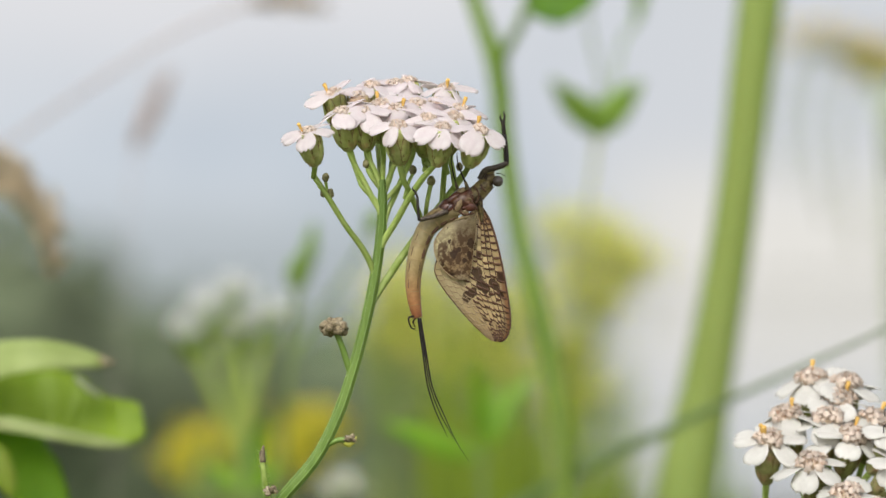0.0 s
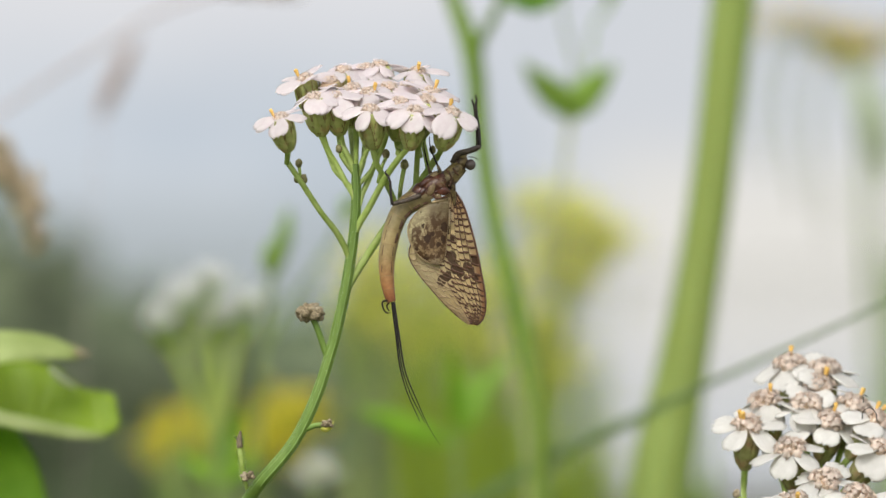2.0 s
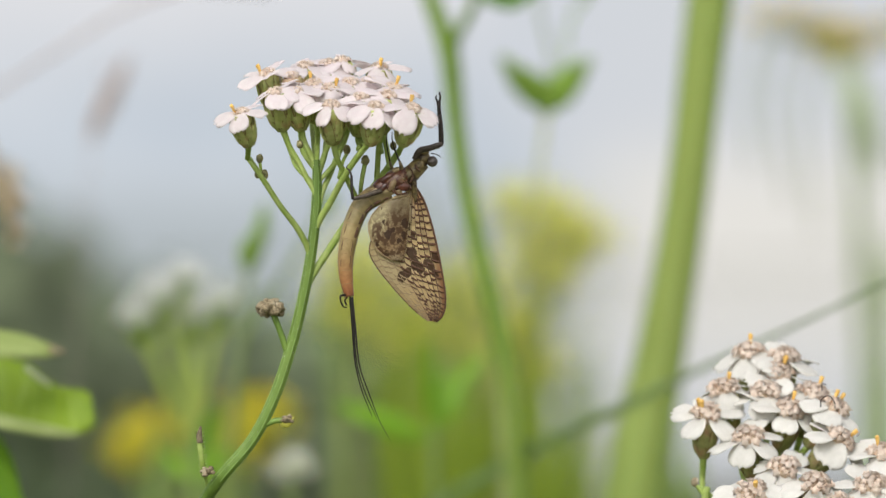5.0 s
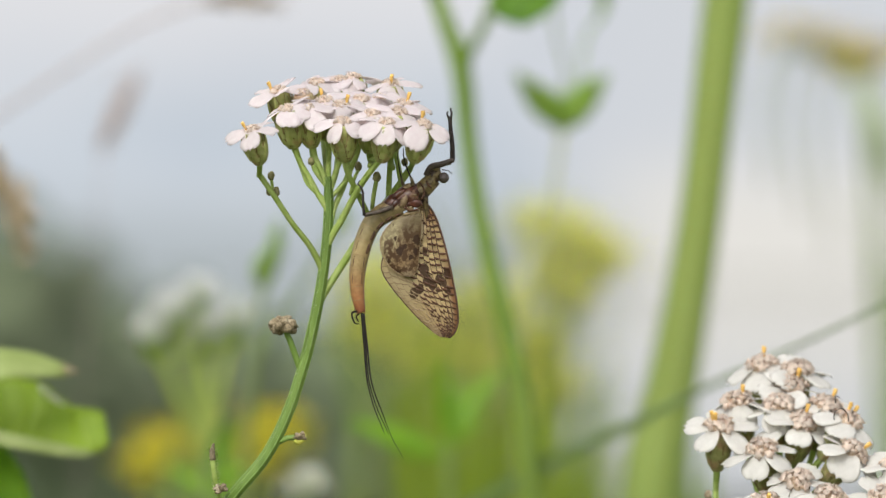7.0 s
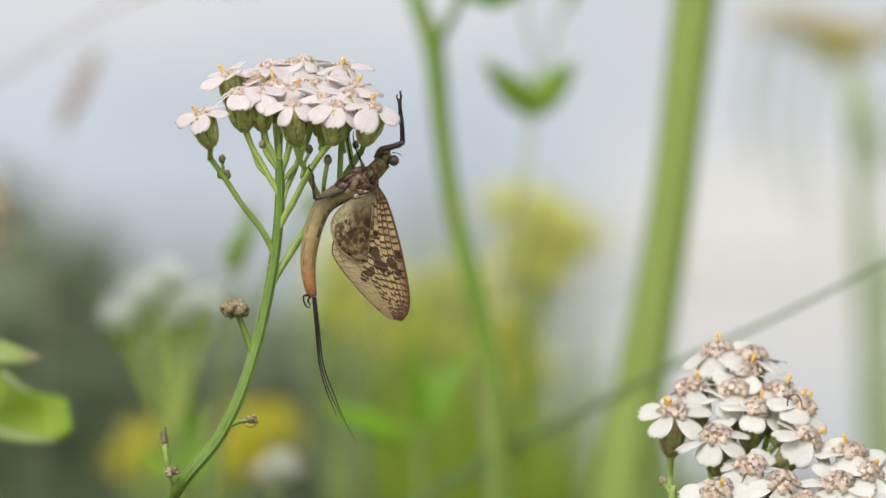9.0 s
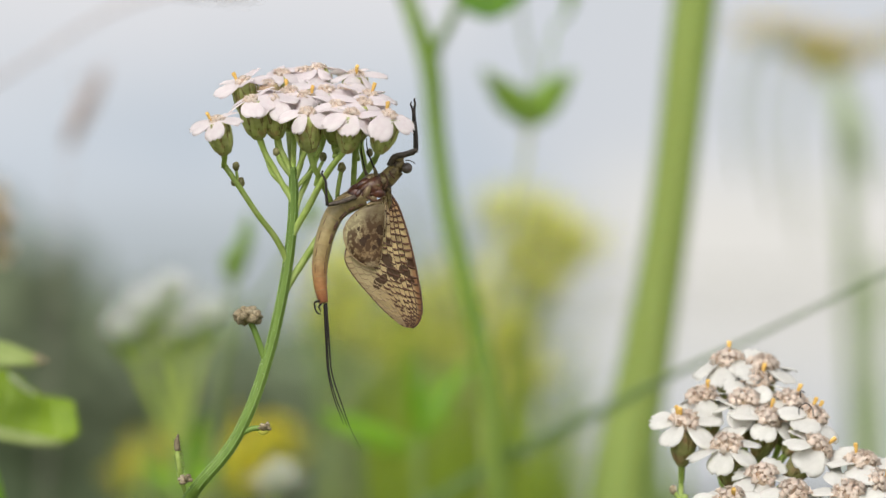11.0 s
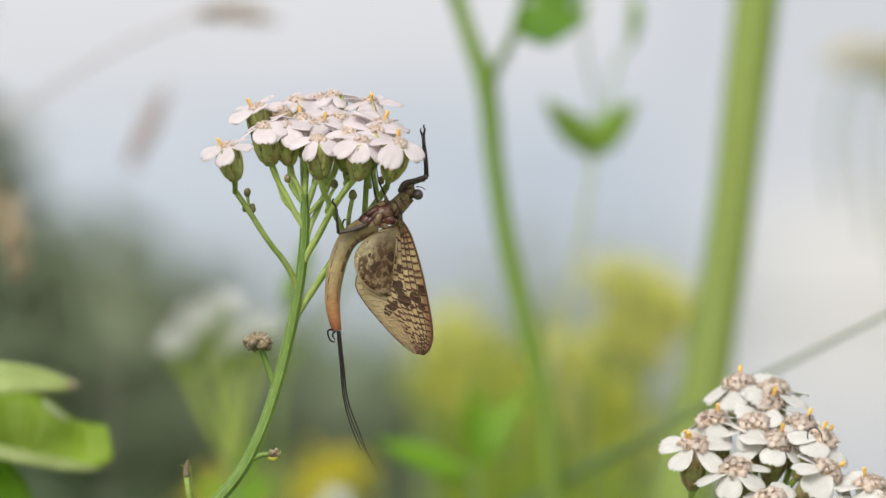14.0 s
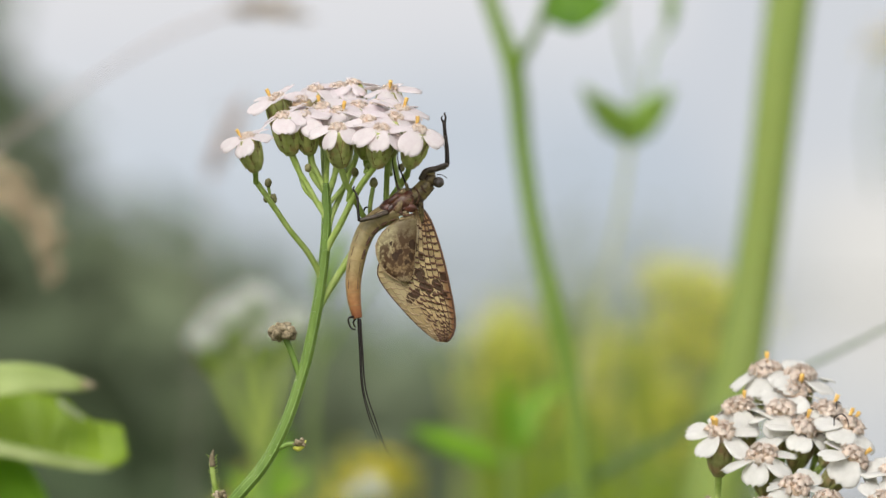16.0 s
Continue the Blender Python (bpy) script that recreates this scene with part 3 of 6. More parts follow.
PINK_PETALS = [petal_mesh("petal", PETAL_PINK, s, 3.15 + 0.3 * (s % 3), 2.6 + 0.2 * s) for s in range(5)]
WHITE_PETALS = [petal_mesh("petal", PETAL_WHITE, s + 20, 3.5 + 0.25 * (s % 3), 3.5 + 0.3 * (s % 2)) for s in range(5)]
CUPS = [cup_mesh(s) for s in range(4)]
OLIVE_CUPS = [cup_mesh(s + 30, CUP_OLIVE, 0.84) for s in range(3)]
BROWN_CUPS = [cup_mesh(7, CUP_BROWN)]
PINK_DISCS = [disc_mesh(s, DISC_PINK, 13, 0.6, 0.84, 0.72) for s in range(3)]
TAN_DISCS = [disc_mesh(s + 9, DISC_TAN, 27, 1.15, 1.5, 1.0) for s in range(3)]
STAMEN = stamen_mesh()


def flower_head(parent, p, axis, spin, rng, petals, discs, droop, count=5, stamens=0, size=1.0, lee=0.0, cups=CUPS, first=None):
    """One small composite flower at the tip of its stalk; p is the middle of its eye, first the compass direction of one petal."""
    axis = Vector(axis).normalized()
    foot = p - axis * 5.1 * MM * size
    head = shared("flower_head", rng.choice(cups), parent, aim(foot, axis, spin, size))
    turn = head.matrix_basis.to_quaternion()
    shared("disc", rng.choice(discs), head, Matrix.Rotation(rng.uniform(0, 6), 4, "Z"))
    for k in range(count):
        a = 2 * math.pi * k / count + rng.uniform(-0.24, 0.24)
        if first is not None:
            east = radians(first) + 2 * math.pi * k / count + rng.uniform(-0.1, 0.1)
            flat = turn.inverted() @ Vector((math.cos(east), math.sin(east), 0))
            a = math.atan2(-flat.x, flat.y)
        way = turn @ Vector((-math.sin(a), math.cos(a), 0))
        bend = Matrix.Rotation(-radians(droop + rng.uniform(-16, 16) + lee * max(0.0, -way.y)), 4, "X")
        roll = Matrix.Rotation(radians(rng.uniform(-20, 20)), 4, "Y")
        shared("petal", rng.choice(petals), head, Matrix.Translation((0, 0, 4.93 * MM)) @ Matrix.Rotation(a, 4, "Z") @ Matrix.Translation((0, (0.92 if discs is PINK_DISCS else 1.12) * MM, 0)) @ bend @ roll @ Matrix.Scale(rng.uniform(0.84, 1.03), 4))
    for k in range(stamens):
        a = rng.uniform(0, 6.3)
        lean = Vector((0.25 * math.cos(a), 0.25 * math.sin(a), 1))
        shared("stamen", STAMEN, head, aim(Vector((0.7 * math.cos(a), 0.7 * math.sin(a), 5.05 + 0.7 * (discs is TAN_DISCS))) * MM, lean))
    return foot


def stalk(name, parent, pts, sides=10, ribs=0.05, material=None, label=""):
    return part(name, tube(bmesh.new(), pts, sides, 6, ribs), material or (STEM if name == "stem" else STALK), parent, label)


def bud_ball(parent, p, r, seed, count=13):
    """A dry cluster of unopened buds."""
    rng = random.Random(seed)
    core = part("bud_cluster", ball(bmesh.new(), p, (r * 0.95, r * 0.95, r * 0.55), 10, 8, None, 0.2), BUD, parent, "dry brown cluster of closed buds")
    for k in range(count):
        z = 1 - 1.7 * (k + 0.5) / count
        a = k * 2.4
        q = math.sqrt(max(0, 1 - z * z))
        s = rng.uniform(0.34, 0.5)
        c = p + Vector((q * math.cos(a), q * math.sin(a), z * 0.62)) * r * rng.uniform(0.9, 1.08)
        part("bud", ball(bmesh.new(), c, (r * s, r * s, r * s * 0.9), 9, 7, None, 0.7), BUD, core)
    return core


MAIN = Grid(620, 620, 0.0)
yarrow = thing("yarrow", MAIN.base(), "flowering yarrow with pale pink flat-topped blossom on a ribbed green stem", "wildflower", "yarrow in bloom")
rng = random.Random(11)
STEM_LINE = [(MAIN.soil(330, 30), 14 * U)] + MAIN.path([
    (400, 1060, 12, 14), (455, 950, 11, 6), (500, 882, 10.4), (560, 810, 10), (598, 735, 9.7), (625, 655, 9.5), (645, 580, 9.3), (660, 510, 9.1), (671, 440, 8.6), (676, 388, 8.6), (677, 350, 8), (676, 318, 6)])
STEM_POINTS = spline(STEM_LINE, 6)
JOINT = next(k for k, (p, r) in enumerate(STEM_POINTS) if p.z > MAIN.at(0, 655).z)


def stem_piece(points, seed):
    """A stretch of the ribbed stem with its pale ridges and fine hairs."""
    stem = part("stem", tube(bmesh.new(), points, 16, 1, 0.03), STEM, yarrow)
    for turn in (8, 58, 112, 168):
        pts = []
        for i, (p, r) in enumerate(points):
            d = (points[min(i + 1, len(points) - 1)][0] - points[max(i - 1, 0)][0]).normalized()
            side = d.cross(Vector((0, 1, 0))).normalized()
            pts.append((p + (side * math.cos(radians(turn)) - Vector((0, 1, 0)) * math.sin(radians(turn))) * r * 0.97, r * 0.13))
        part("ridge", tube(bmesh.new(), pts, 6, 1), RIDGE, stem)
    rh = random.Random(seed)
    bm = bmesh.new()
    for (p, r), (p2, _) in zip(points, points[1:]):
        for k in range(max(2, round((p2 - p).length / (2.4 * U)))):
            a = rh.uniform(0, 2 * math.pi)
            d = Vector((math.cos(a), -abs(math.sin(a)), rh.uniform(-0.1, 0.5)))
            q = p.lerp(p2, rh.random())
            tube(bm, [(q + d * r * 0.9, 0.35 * U), (q + d * (r + rh.uniform(1, 2.6) * U), 0.12 * U)], 3, 1)
    tagged(part("stem_hair", bm, PETAL_WHITE, stem), kind="stuff")
    return stem


low_points = STEM_POINTS[6:JOINT + 4]
low_points[-3:] = [(p, r * f) for (p, r), f in zip(low_points[-3:], (0.99, 0.94, 0.88))]
top_points = STEM_POINTS[JOINT:]
top_points[0] = (top_points[0][0], top_points[0][1] * 0.93)
stem_piece(top_points, 5)
LOW_PARTS = [stem_piece(low_points, 6), stalk("stem", yarrow, STEM_POINTS[:7], 12, 0.03)]   # what stands still under the swaying top
stalk("branch", yarrow, MAIN.path([(664, 500, 4, 0), (658, 474, 5.5, -0.3), (646, 448, 5.5, -1), (611, 398, 5, -3), (578, 345, 5, -4), (556, 312, 5, -4)]))
stalk("branch", yarrow, MAIN.path([(650, 556, 5, 0), (664, 526, 6.5, 0.3), (690, 486, 6.5, 1), (728, 430, 6.5, 2), (762, 385, 6.5, 2), (798, 340, 6, 1), (822, 306, 6, 0)]))
stalk("branch", yarrow, MAIN.path([(671, 446, 5, 0), (680, 425, 6, -0.3), (697, 398, 5.8, -1), (728, 345, 5.5, -4), (752, 312, 5.5, -6), (772, 290, 5, -7)]))
# each flower: u, v, stalk foot u, v, stamens
PINK_HEADS = ((547, 233, 556, 312, 1), (588, 160, 640, 316, 1), (632, 165, 652, 290, 0), (605, 196, 672, 362, 0), (641, 195, 676, 320, 0),
              (655, 146, 675, 308, 0), (697, 142, 690, 302, 0), (722, 136, 712, 308, 0), (706, 222, 750, 376, 0), (672, 181, 676, 316, 1),
              (702, 190, 680, 324, 1), (738, 180, 686, 362, 0), (772, 178, 752, 300, 0), (791, 150, 796, 292, 1), (815, 190, 812, 322, 1),
              (784, 226, 772, 290, 0), (850, 230, 822, 306, 1), (757, 208, 770, 290, 0), (805, 205, 786, 352, 0))
FIRST = (262, 352, 0, 270, 230, 250, 240, 300, 243, 290, 278, 330, 246, 265, 300, 270, 262, 220, 320)   # one petal of each flower
ON_BRANCH = {0: -4, 12: -6, 15: -7, 16: 0, 17: -7}   # depth of the branch that carries the flower
for i, (u, v, fu, fv, st) in enumerate(PINK_HEADS):
    rng = random.Random(40 + i)
    depth = (190 - v) * 0.25 + rng.uniform(-0.6, 0.6)
    p = MAIN.at(u, v, depth)
    out = Vector(((u - 720) / 130 * 0.32 if u > 720 else (u - 720) / 180 * 0.30, depth / 12 * 0.10 - 0.34, 1.0))
    if i == 0:
        out.x = -0.22
    foot = flower_head(yarrow, p, out, rng.uniform(0, 6.3), rng, PINK_PETALS, PINK_DISCS, 11 + rng.uniform(-4, 8) - 10 * (i == 1) + 12 * (i in (0, 15, 16)), 0 if i == 2 else 6 if i in (4, 9, 13, 15) else 5, st, 0.94 if i == 0 else 0.95 if i == 2 else 1.04, 2 if i == 1 else 22, BROWN_CUPS if i == 2 else CUPS, FIRST[i])
    axis = out.normalized()
    a = MAIN.at(fu, fv + 2, ON_BRANCH[i]) if i in ON_BRANCH else MAIN.at(fu + (677 - fu) * 0.04, fv + 14, depth * 0.06)
    if i not in (0, 15, 16):
        b = foot - axis * 0.9 * MM + (a - foot) * 0.14
        root = [] if i in ON_BRANCH or abs(fu - 677) > 40 else [(MAIN.at(677 + (fu - 677) * 0.15, fv + 46, 0), 4 * U)]
        stalk("flower_stalk", yarrow, root + [(a, 5 * U), (a.lerp(b, 0.3), 5.4 * U), (a.lerp(b, 0.65) + Vector((0, 0, 0.1 * MM)), 5.2 * U), (b, 5.2 * U), (foot + axis * 0.2 * MM, 6.5 * U)], 8)
    else:
        stalk("flower_stalk", yarrow, [(a, 5 * U), (a.lerp(foot, 0.5), 5 * U), (foot + axis * 0.2 * MM, 6.5 * U)], 8)
stalk("bud_stalk", yarrow, MAIN.path([(624, 678, 4.5), (615, 645, 6), (603, 608, 5.6), (595, 588, 6)]), 8, 0.05, STEM)
bud_ball(yarrow, MAIN.at(592, 582), 20 * U, 5, 15)
LOW_PARTS.append(stalk("bud_stalk", yarrow, MAIN.path([(582, 786, 5.5), (600, 779, 5), (610, 779, 5.5)]), 8, 0.05, STEM))
LOW_PARTS.append(bud_ball(yarrow, MAIN.at(619, 778), 10 * U, 6, 7))
LOW_PARTS.append(stalk("dry_tip", yarrow, MAIN.path([(608, 784, 3), (617, 787, 4.5), (625, 783, 3), (631, 772, 0.8)]), 6, 0.1, YELLOW))
for u, v, r in ((577, 315, 6.5), (573, 343, 6), (585, 343, 7), (731, 302, 7), (763, 321, 7.5), (648, 291, 6), (813, 296, 6)):
    b = ball(bmesh.new(), MAIN.at(u, v, -3), (r * U, r * U, r * 1.25 * U), 10, 8, None, 0.2)
    part("small_bud", b, BUD_GREEN, yarrow)
stalk("bud_stalk", yarrow, MAIN.path([(585, 357, 2.5, -3), (579, 335, 2.5, -3), (577, 322, 3, -3)]), 6)
stalk("bud_stalk", yarrow, MAIN.path([(752, 392, 3.5, 1), (757, 352, 4, -3), (762, 328, 4, -3)]), 6)
stalk("bud_stalk", yarrow, MAIN.path([(716, 352, 3.5, -3), (724, 322, 3, -4), (731, 308, 3, -3)]), 6)
# the small feathery leaf low on the stem
lf = stalk("leaf", yarrow, MAIN.path([(480, 905, 3.5, 2), (472, 868, 4.5, 0), (466, 830, 5, -1), (464, 806, 4.5, -1), (466, 793, 2, -1)]), 8, 0.15, STALK, "small feathery green leaf with brown tip")
rl = random.Random(8)
for k in range(30):
    t = k / 29
    u, v = 472 - 8 * t, 880 - 78 * t
    s = -1 if k % 2 else 1
    part("leaflet", tube(bmesh.new(), MAIN.path([(u, v, 1.8, 0), (u + s * 5, v - 3, 1.3, rl.uniform(-1, 1)), (u + s * rl.uniform(5, 10), v - rl.uniform(4, 8), 0.5, rl.uniform(-1.5, 1.5))]), 5, 3), STALK, lf)
part("leaf_tip", tube(bmesh.new(), MAIN.path([(465, 818, 5.6, -1.1), (464, 803, 5.2, -1.1), (467, 788, 1.5, -1.1)]), 6, 3, 0.1), BUD, lf, "withered brown tip")
LOW_PARTS += [lf, bud_ball(yarrow, MAIN.at(480, 868, -2), 11 * U, 16, 8)]

# the second yarrow, seen more from above
RIGHT = Grid(1480, 1010, 0.02)
white_yarrow = thing("yarrow", RIGHT.base(), "flowering yarrow with a domed cluster of white blossom and tan eyes", "wildflower", "yarrow in bloom")
stalk("stem", white_yarrow, [(RIGHT.soil(1440, 20), 17 * U)] + RIGHT.path([(1452, 1300, 15), (1470, 1120, 14), (1480, 1010, 12), (1484, 960, 9)]), 12, 0.06)
stalk("branch", white_yarrow, RIGHT.path([(1476, 1100, 8), (1420, 1050, 8, -3), (1364, 985, 8, -5), (1356, 940, 7.5, -5), (1358, 905, 7, -5)]))
stalk("branch", white_yarrow, RIGHT.path([(1482, 1030, 8), (1560, 985, 7, -2), (1625, 960, 7, -3), (1650, 920, 7, -4)]))
WHITE_HEADS = ((1440, 664, 1), (1504, 672, 0), (1392, 727, 1), (1466, 732, 0), (1492, 700, 1), (1358, 770, 2), (1431, 810, 0), (1510, 764, 1), (1552, 735, 1), (1588, 762, 2),
               (1592, 812, 1), (1491, 862, 0), (1429, 902, 1), (1668, 838, 1), (1694, 872, 1), (1640, 890, 0), (1500, 940, 0), (1585, 925, 0), (1690, 935, 0), (1545, 890, 0), (1462, 968, 0))
LEANS = {0: (-0.12, -0.25, 0.95), 5: (0.03, -0.36, 0.9), 7: (0.22, -0.42, 0.85), 8: (0.25, -0.3, 0.9), 9: (0.55, -0.1, 0.75), 10: (0.62, -0.22, 0.72), 13: (0.1, -0.3, 0.9)}   # flowers that lean out
FIRST_WHITE = (190, 240, 205, 260, 270, 235, 250, 262, 300, 320, 285, 280, 300, 200, 290, 230, 270, 270, 270, 270, 270)
for i, (u, v, st) in enumerate(WHITE_HEADS):
    rng = random.Random(70 + i)
    depth = (785 - v) * 0.085 + rng.uniform(-0.5, 0.5)
    p = RIGHT.at(u + 3, v + 9, depth)
    cu = 1480 if u < 1625 else 1665
    out = Vector(((u - cu) / 190 * 0.42, -0.42 + depth / 12 * 0.2, 0.86))
    out = Vector(LEANS.get(i, out))
    foot = flower_head(white_yarrow, p, out, rng.uniform(0, 6.3), rng, WHITE_PETALS, TAN_DISCS, 14 + rng.uniform(-10, 18), 5 + (i % 3 == 0), st, 1.2, 24, OLIVE_CUPS, FIRST_WHITE[i])
    axis = out.normalized()
    b = foot - axis * 3 * MM
    if u == 1358:
        a = RIGHT.at(1357, 925, -5)
    elif i == 6:
        a = RIGHT.at(1357, 918, -5)
    elif u > 1625:
        a = RIGHT.at(1648, 935, -3)
    else:
        a = RIGHT.at(1478 + (u - 1480) * 0.15, 985 + rng.uniform(-20, 20), 0)
    stalk("flower_stalk", white_yarrow, [(a, 5.5 * U), (a.lerp(b, 0.5) + Vector((0, 0, -0.8 * MM)), 5 * U), (b, 5.5 * U), (foot + axis * 0.2 * MM, 7 * U)], 8)
part("small_bud", ball(bmesh.new(), RIGHT.at(1338, 897, -5), (7 * U, 7 * U, 9 * U), 10, 8, None, 0.2), BUD, white_yarrow)
stalk("bud_stalk", white_yarrow, RIGHT.path([(1356, 922, 4, -5), (1347, 911, 3.5, -5), (1340, 901, 3.5, -5)]), 6)
stalk("curled_style", white_yarrow, RIGHT.path([(1560, 765, 1.1, -4), (1562, 750, 1.1, -5), (1572, 745, 1.1, -5), (1583, 755, 1.1, -5), (1585, 768, 0.8, -5)]), 6, 0, BLACK, "dark withered thread")
stalk("curled_style", white_yarrow, RIGHT.path([(1566, 738, 1.1, 0), (1567, 725, 1.1, 0), (1574, 728, 0.8, 0)]), 6, 0, BLACK, "dark withered thread")

# ---- mayfly ----
FLY = Grid(800, 360, -0.003)
mayfly = thing("mayfly", FLY.base(), "brown spotted mayfly hanging under the blossom with wings closed", "insect")


def along(a, b, w0, w1, mid=None):
    return [(a, w0)] + ([mid] if mid else []) + [(b, w1)]


BODY_LINE = spline(FLY.path([(806, 372, 20, 0), (783, 382, 19, 0), (759, 400, 17.5, 0), (744, 430, 16.5, 0), (735, 465, 15.5, 0), (731, 500, 14, 0), (733, 532, 12, 0), (739, 563, 8.5, 0)]), 8)
SEGS = 9
for k in range(SEGS):
    i0, i1 = round(k * (len(BODY_LINE) - 1) / SEGS), round((k + 1) * (len(BODY_LINE) - 1) / SEGS)
    pts = BODY_LINE[i0:i1 + 1]
    n = len(pts) - 1
    pts = [(p, r * (1.0 + 0.008 * math.sin(math.pi * j / n))) for j, (p, r) in enumerate(pts)]
    if k:
        pts.insert(0, (BODY_LINE[i0 - 1][0], BODY_LINE[i0 - 1][1] * 0.97))
        n += 1
    part("abdomen_segment", tube(bmesh.new(), pts, 18, 1, 0, 1.0, k == SEGS - 1), BODY, mayfly)
    if k >= 2:
        q, r = BODY_LINE[i0]
        d = (BODY_LINE[i0 + 1][0] - BODY_LINE[i0 - 1][0]).normalized() * 0.7 * U
        part("segment_ring", tube(bmesh.new(), [(q - d, r * 1.0), (q + d, r * 1.003)], 18, 1), RING, mayfly)
    mid = pts[n // 2]
    for dv in (-0.55, 0.62):
        a, b = pts[0][0], pts[n][0]
        d = (b - a).normalized()
        sd = Vector((d.z, 0, -d.x)) * mid[1] * dv
        off = Vector((0, -mid[1] * math.sqrt(1 - dv * dv) * 0.985, 0))
        if k < 5 and dv > 0:
            rim = Vector((-d.z * 0.66, -0.74, d.x * 0.66)) * mid[1]
            part("side_mark", tube(bmesh.new(), [(a.lerp(b, 0.25) + rim, 0.8 * U), (a.lerp(b, 0.55) + rim, 2.6 * U), (a.lerp(b, 0.85) + rim, 1.0 * U)], 6, 3, 0, 0.6), VEIN, mayfly)
        if 0 < k < 7:
            part("dash_mark", tube(bmesh.new(), [(a.lerp(b, 0.25) + sd + off, 0.5 * U), (a.lerp(b, 0.6) + sd + off, (1.0 if dv > 0 else 0.7) * U), (a.lerp(b, 0.85) + sd + off, 0.4 * U)], 6, 3), VEIN, mayfly)

bm = bmesh.new()
tr = Matrix.Rotation(radians(-35), 3, "Y")
ball(bm, FLY.at(818, 356, 0), (31 * U, 24 * U, 21 * U), 18, 14, tr, 0.08)
ball(bm, FLY.at(793, 368, 0), (22 * U, 20 * U, 16 * U), 14, 10, tr, 0.1)
part("thorax", bm, THORAX, mayfly)
part("collar", tube(bmesh.new(), FLY.path([(864, 322, 14, 0), (854, 333, 15, 0), (843, 344, 16, 0), (828, 352, 19, 0)]), 14, 5), HEADMAT, mayfly)
for rows in (((838, 330), (845, 338), (847, 350), (842, 360)), ((800, 346), (812, 350), (826, 347)), ((798, 358), (810, 364), (818, 378)), ((824, 358), (836, 360), (845, 372)), ((850, 327), (856, 336), (860, 340)), ((808, 372), (822, 380), (838, 378))):
    part("seam", tube(bmesh.new(), FLY.path([(u, v, 1.6, -1.55 + 0.012 * abs(u - 822)) for u, v in rows]), 6, 4), VEIN, mayfly)
part("wing_root", tube(bmesh.new(), FLY.path([(846, 335, 7, -0.3), (848, 355, 6.5, -0.4), (851, 376, 4.5, -0.3), (853, 394, 2.5, -0.2)]), 10, 5), HEADMAT, mayfly)
part("wing_root", tube(bmesh.new(), FLY.path([(822, 372, 7, -0.9), (826, 388, 6, -0.8), (832, 402, 3, -0.8)]), 10, 5), CREAM, mayfly)
for u, v, y, a, b, ang, mt in ((812, 363, -1.45, 6, 13, 25, CREAM), (831, 366, -1.2, 14, 8, 10, THORAX), (803, 351, -1.2, 15, 6, -35, THORAX), (826, 384, -1.0, 15, 4, -12, CREAM), (796, 368, -1.2, 6, 10, 30, THORAX), (818, 338, -1.0, 9, 5, -20, CREAM)):
    part("thorax_plate", ball(bmesh.new(), FLY.at(u, v, y), (a * U, 5 * U, b * U), 12, 8, Matrix.Rotation(radians(ang), 3, "Y"), 0.3), mt, mayfly)
rp = random.Random(21)
for k in range(22):
    t = rp.random()
    u, v = 794 + 42 * t + rp.uniform(-6, 6), 372 - 22 * t + rp.uniform(-16, 14)
    y = -1.62 + 0.02 * abs(u - 820) + 0.03 * abs(v - (372 - 0.5 * (u - 794)))
    part("thorax_plate", ball(bmesh.new(), FLY.at(u, v, y), (rp.uniform(3, 8) * U, 3.5 * U, rp.uniform(2, 5) * U), 8, 6, Matrix.Rotation(radians(rp.uniform(-80, 40)), 3, "Y"), 0.5), rp.choice((CREAM, THORAX, THORAX, THORAX, VEIN)), mayfly)
head = part("head", ball(bmesh.new(), FLY.at(863, 317, 0), (15 * U, 13 * U, 15 * U), 16, 12, Matrix.Rotation(radians(30), 3, "Y"), 0.12), HEADMAT, mayfly)
for y in (-0.75, 0.75):
    part("eye", ball(bmesh.new(), FLY.at(881, 321, y), 9.6 * U, 18, 12), EYEMAT, head)
part("mouth_plate", ball(bmesh.new(), FLY.at(866, 305, -0.4), (9 * U, 9 * U, 5 * U), 10, 8, None, 0.2), CREAM, head)
for du, y in ((0, -0.5), (2, 0.3)):
    part("antenna", tube(bmesh.new(), FLY.path([(878, 307, 1.0, y), (887, 308, 0.6, y), (896, 312 + du, 0.25, y)]), 6, 4), BLACK, head)


def leg(name_pts, label="", mats=(LEGTAN, BLACK, BLACK)):
    """One leg: thigh, shin and foot as parts of it."""
    thigh, shin, foot = name_pts
    lg = part("leg", tube(bmesh.new(), FLY.path(thigh), 10, 5), mats[0], mayfly, label)
    part("shin", tube(bmesh.new(), FLY.path(shin), 8, 5), mats[1], lg)
    part("foot", tube(bmesh.new(), FLY.path(foot), 7, 5), mats[2], lg)
    return lg


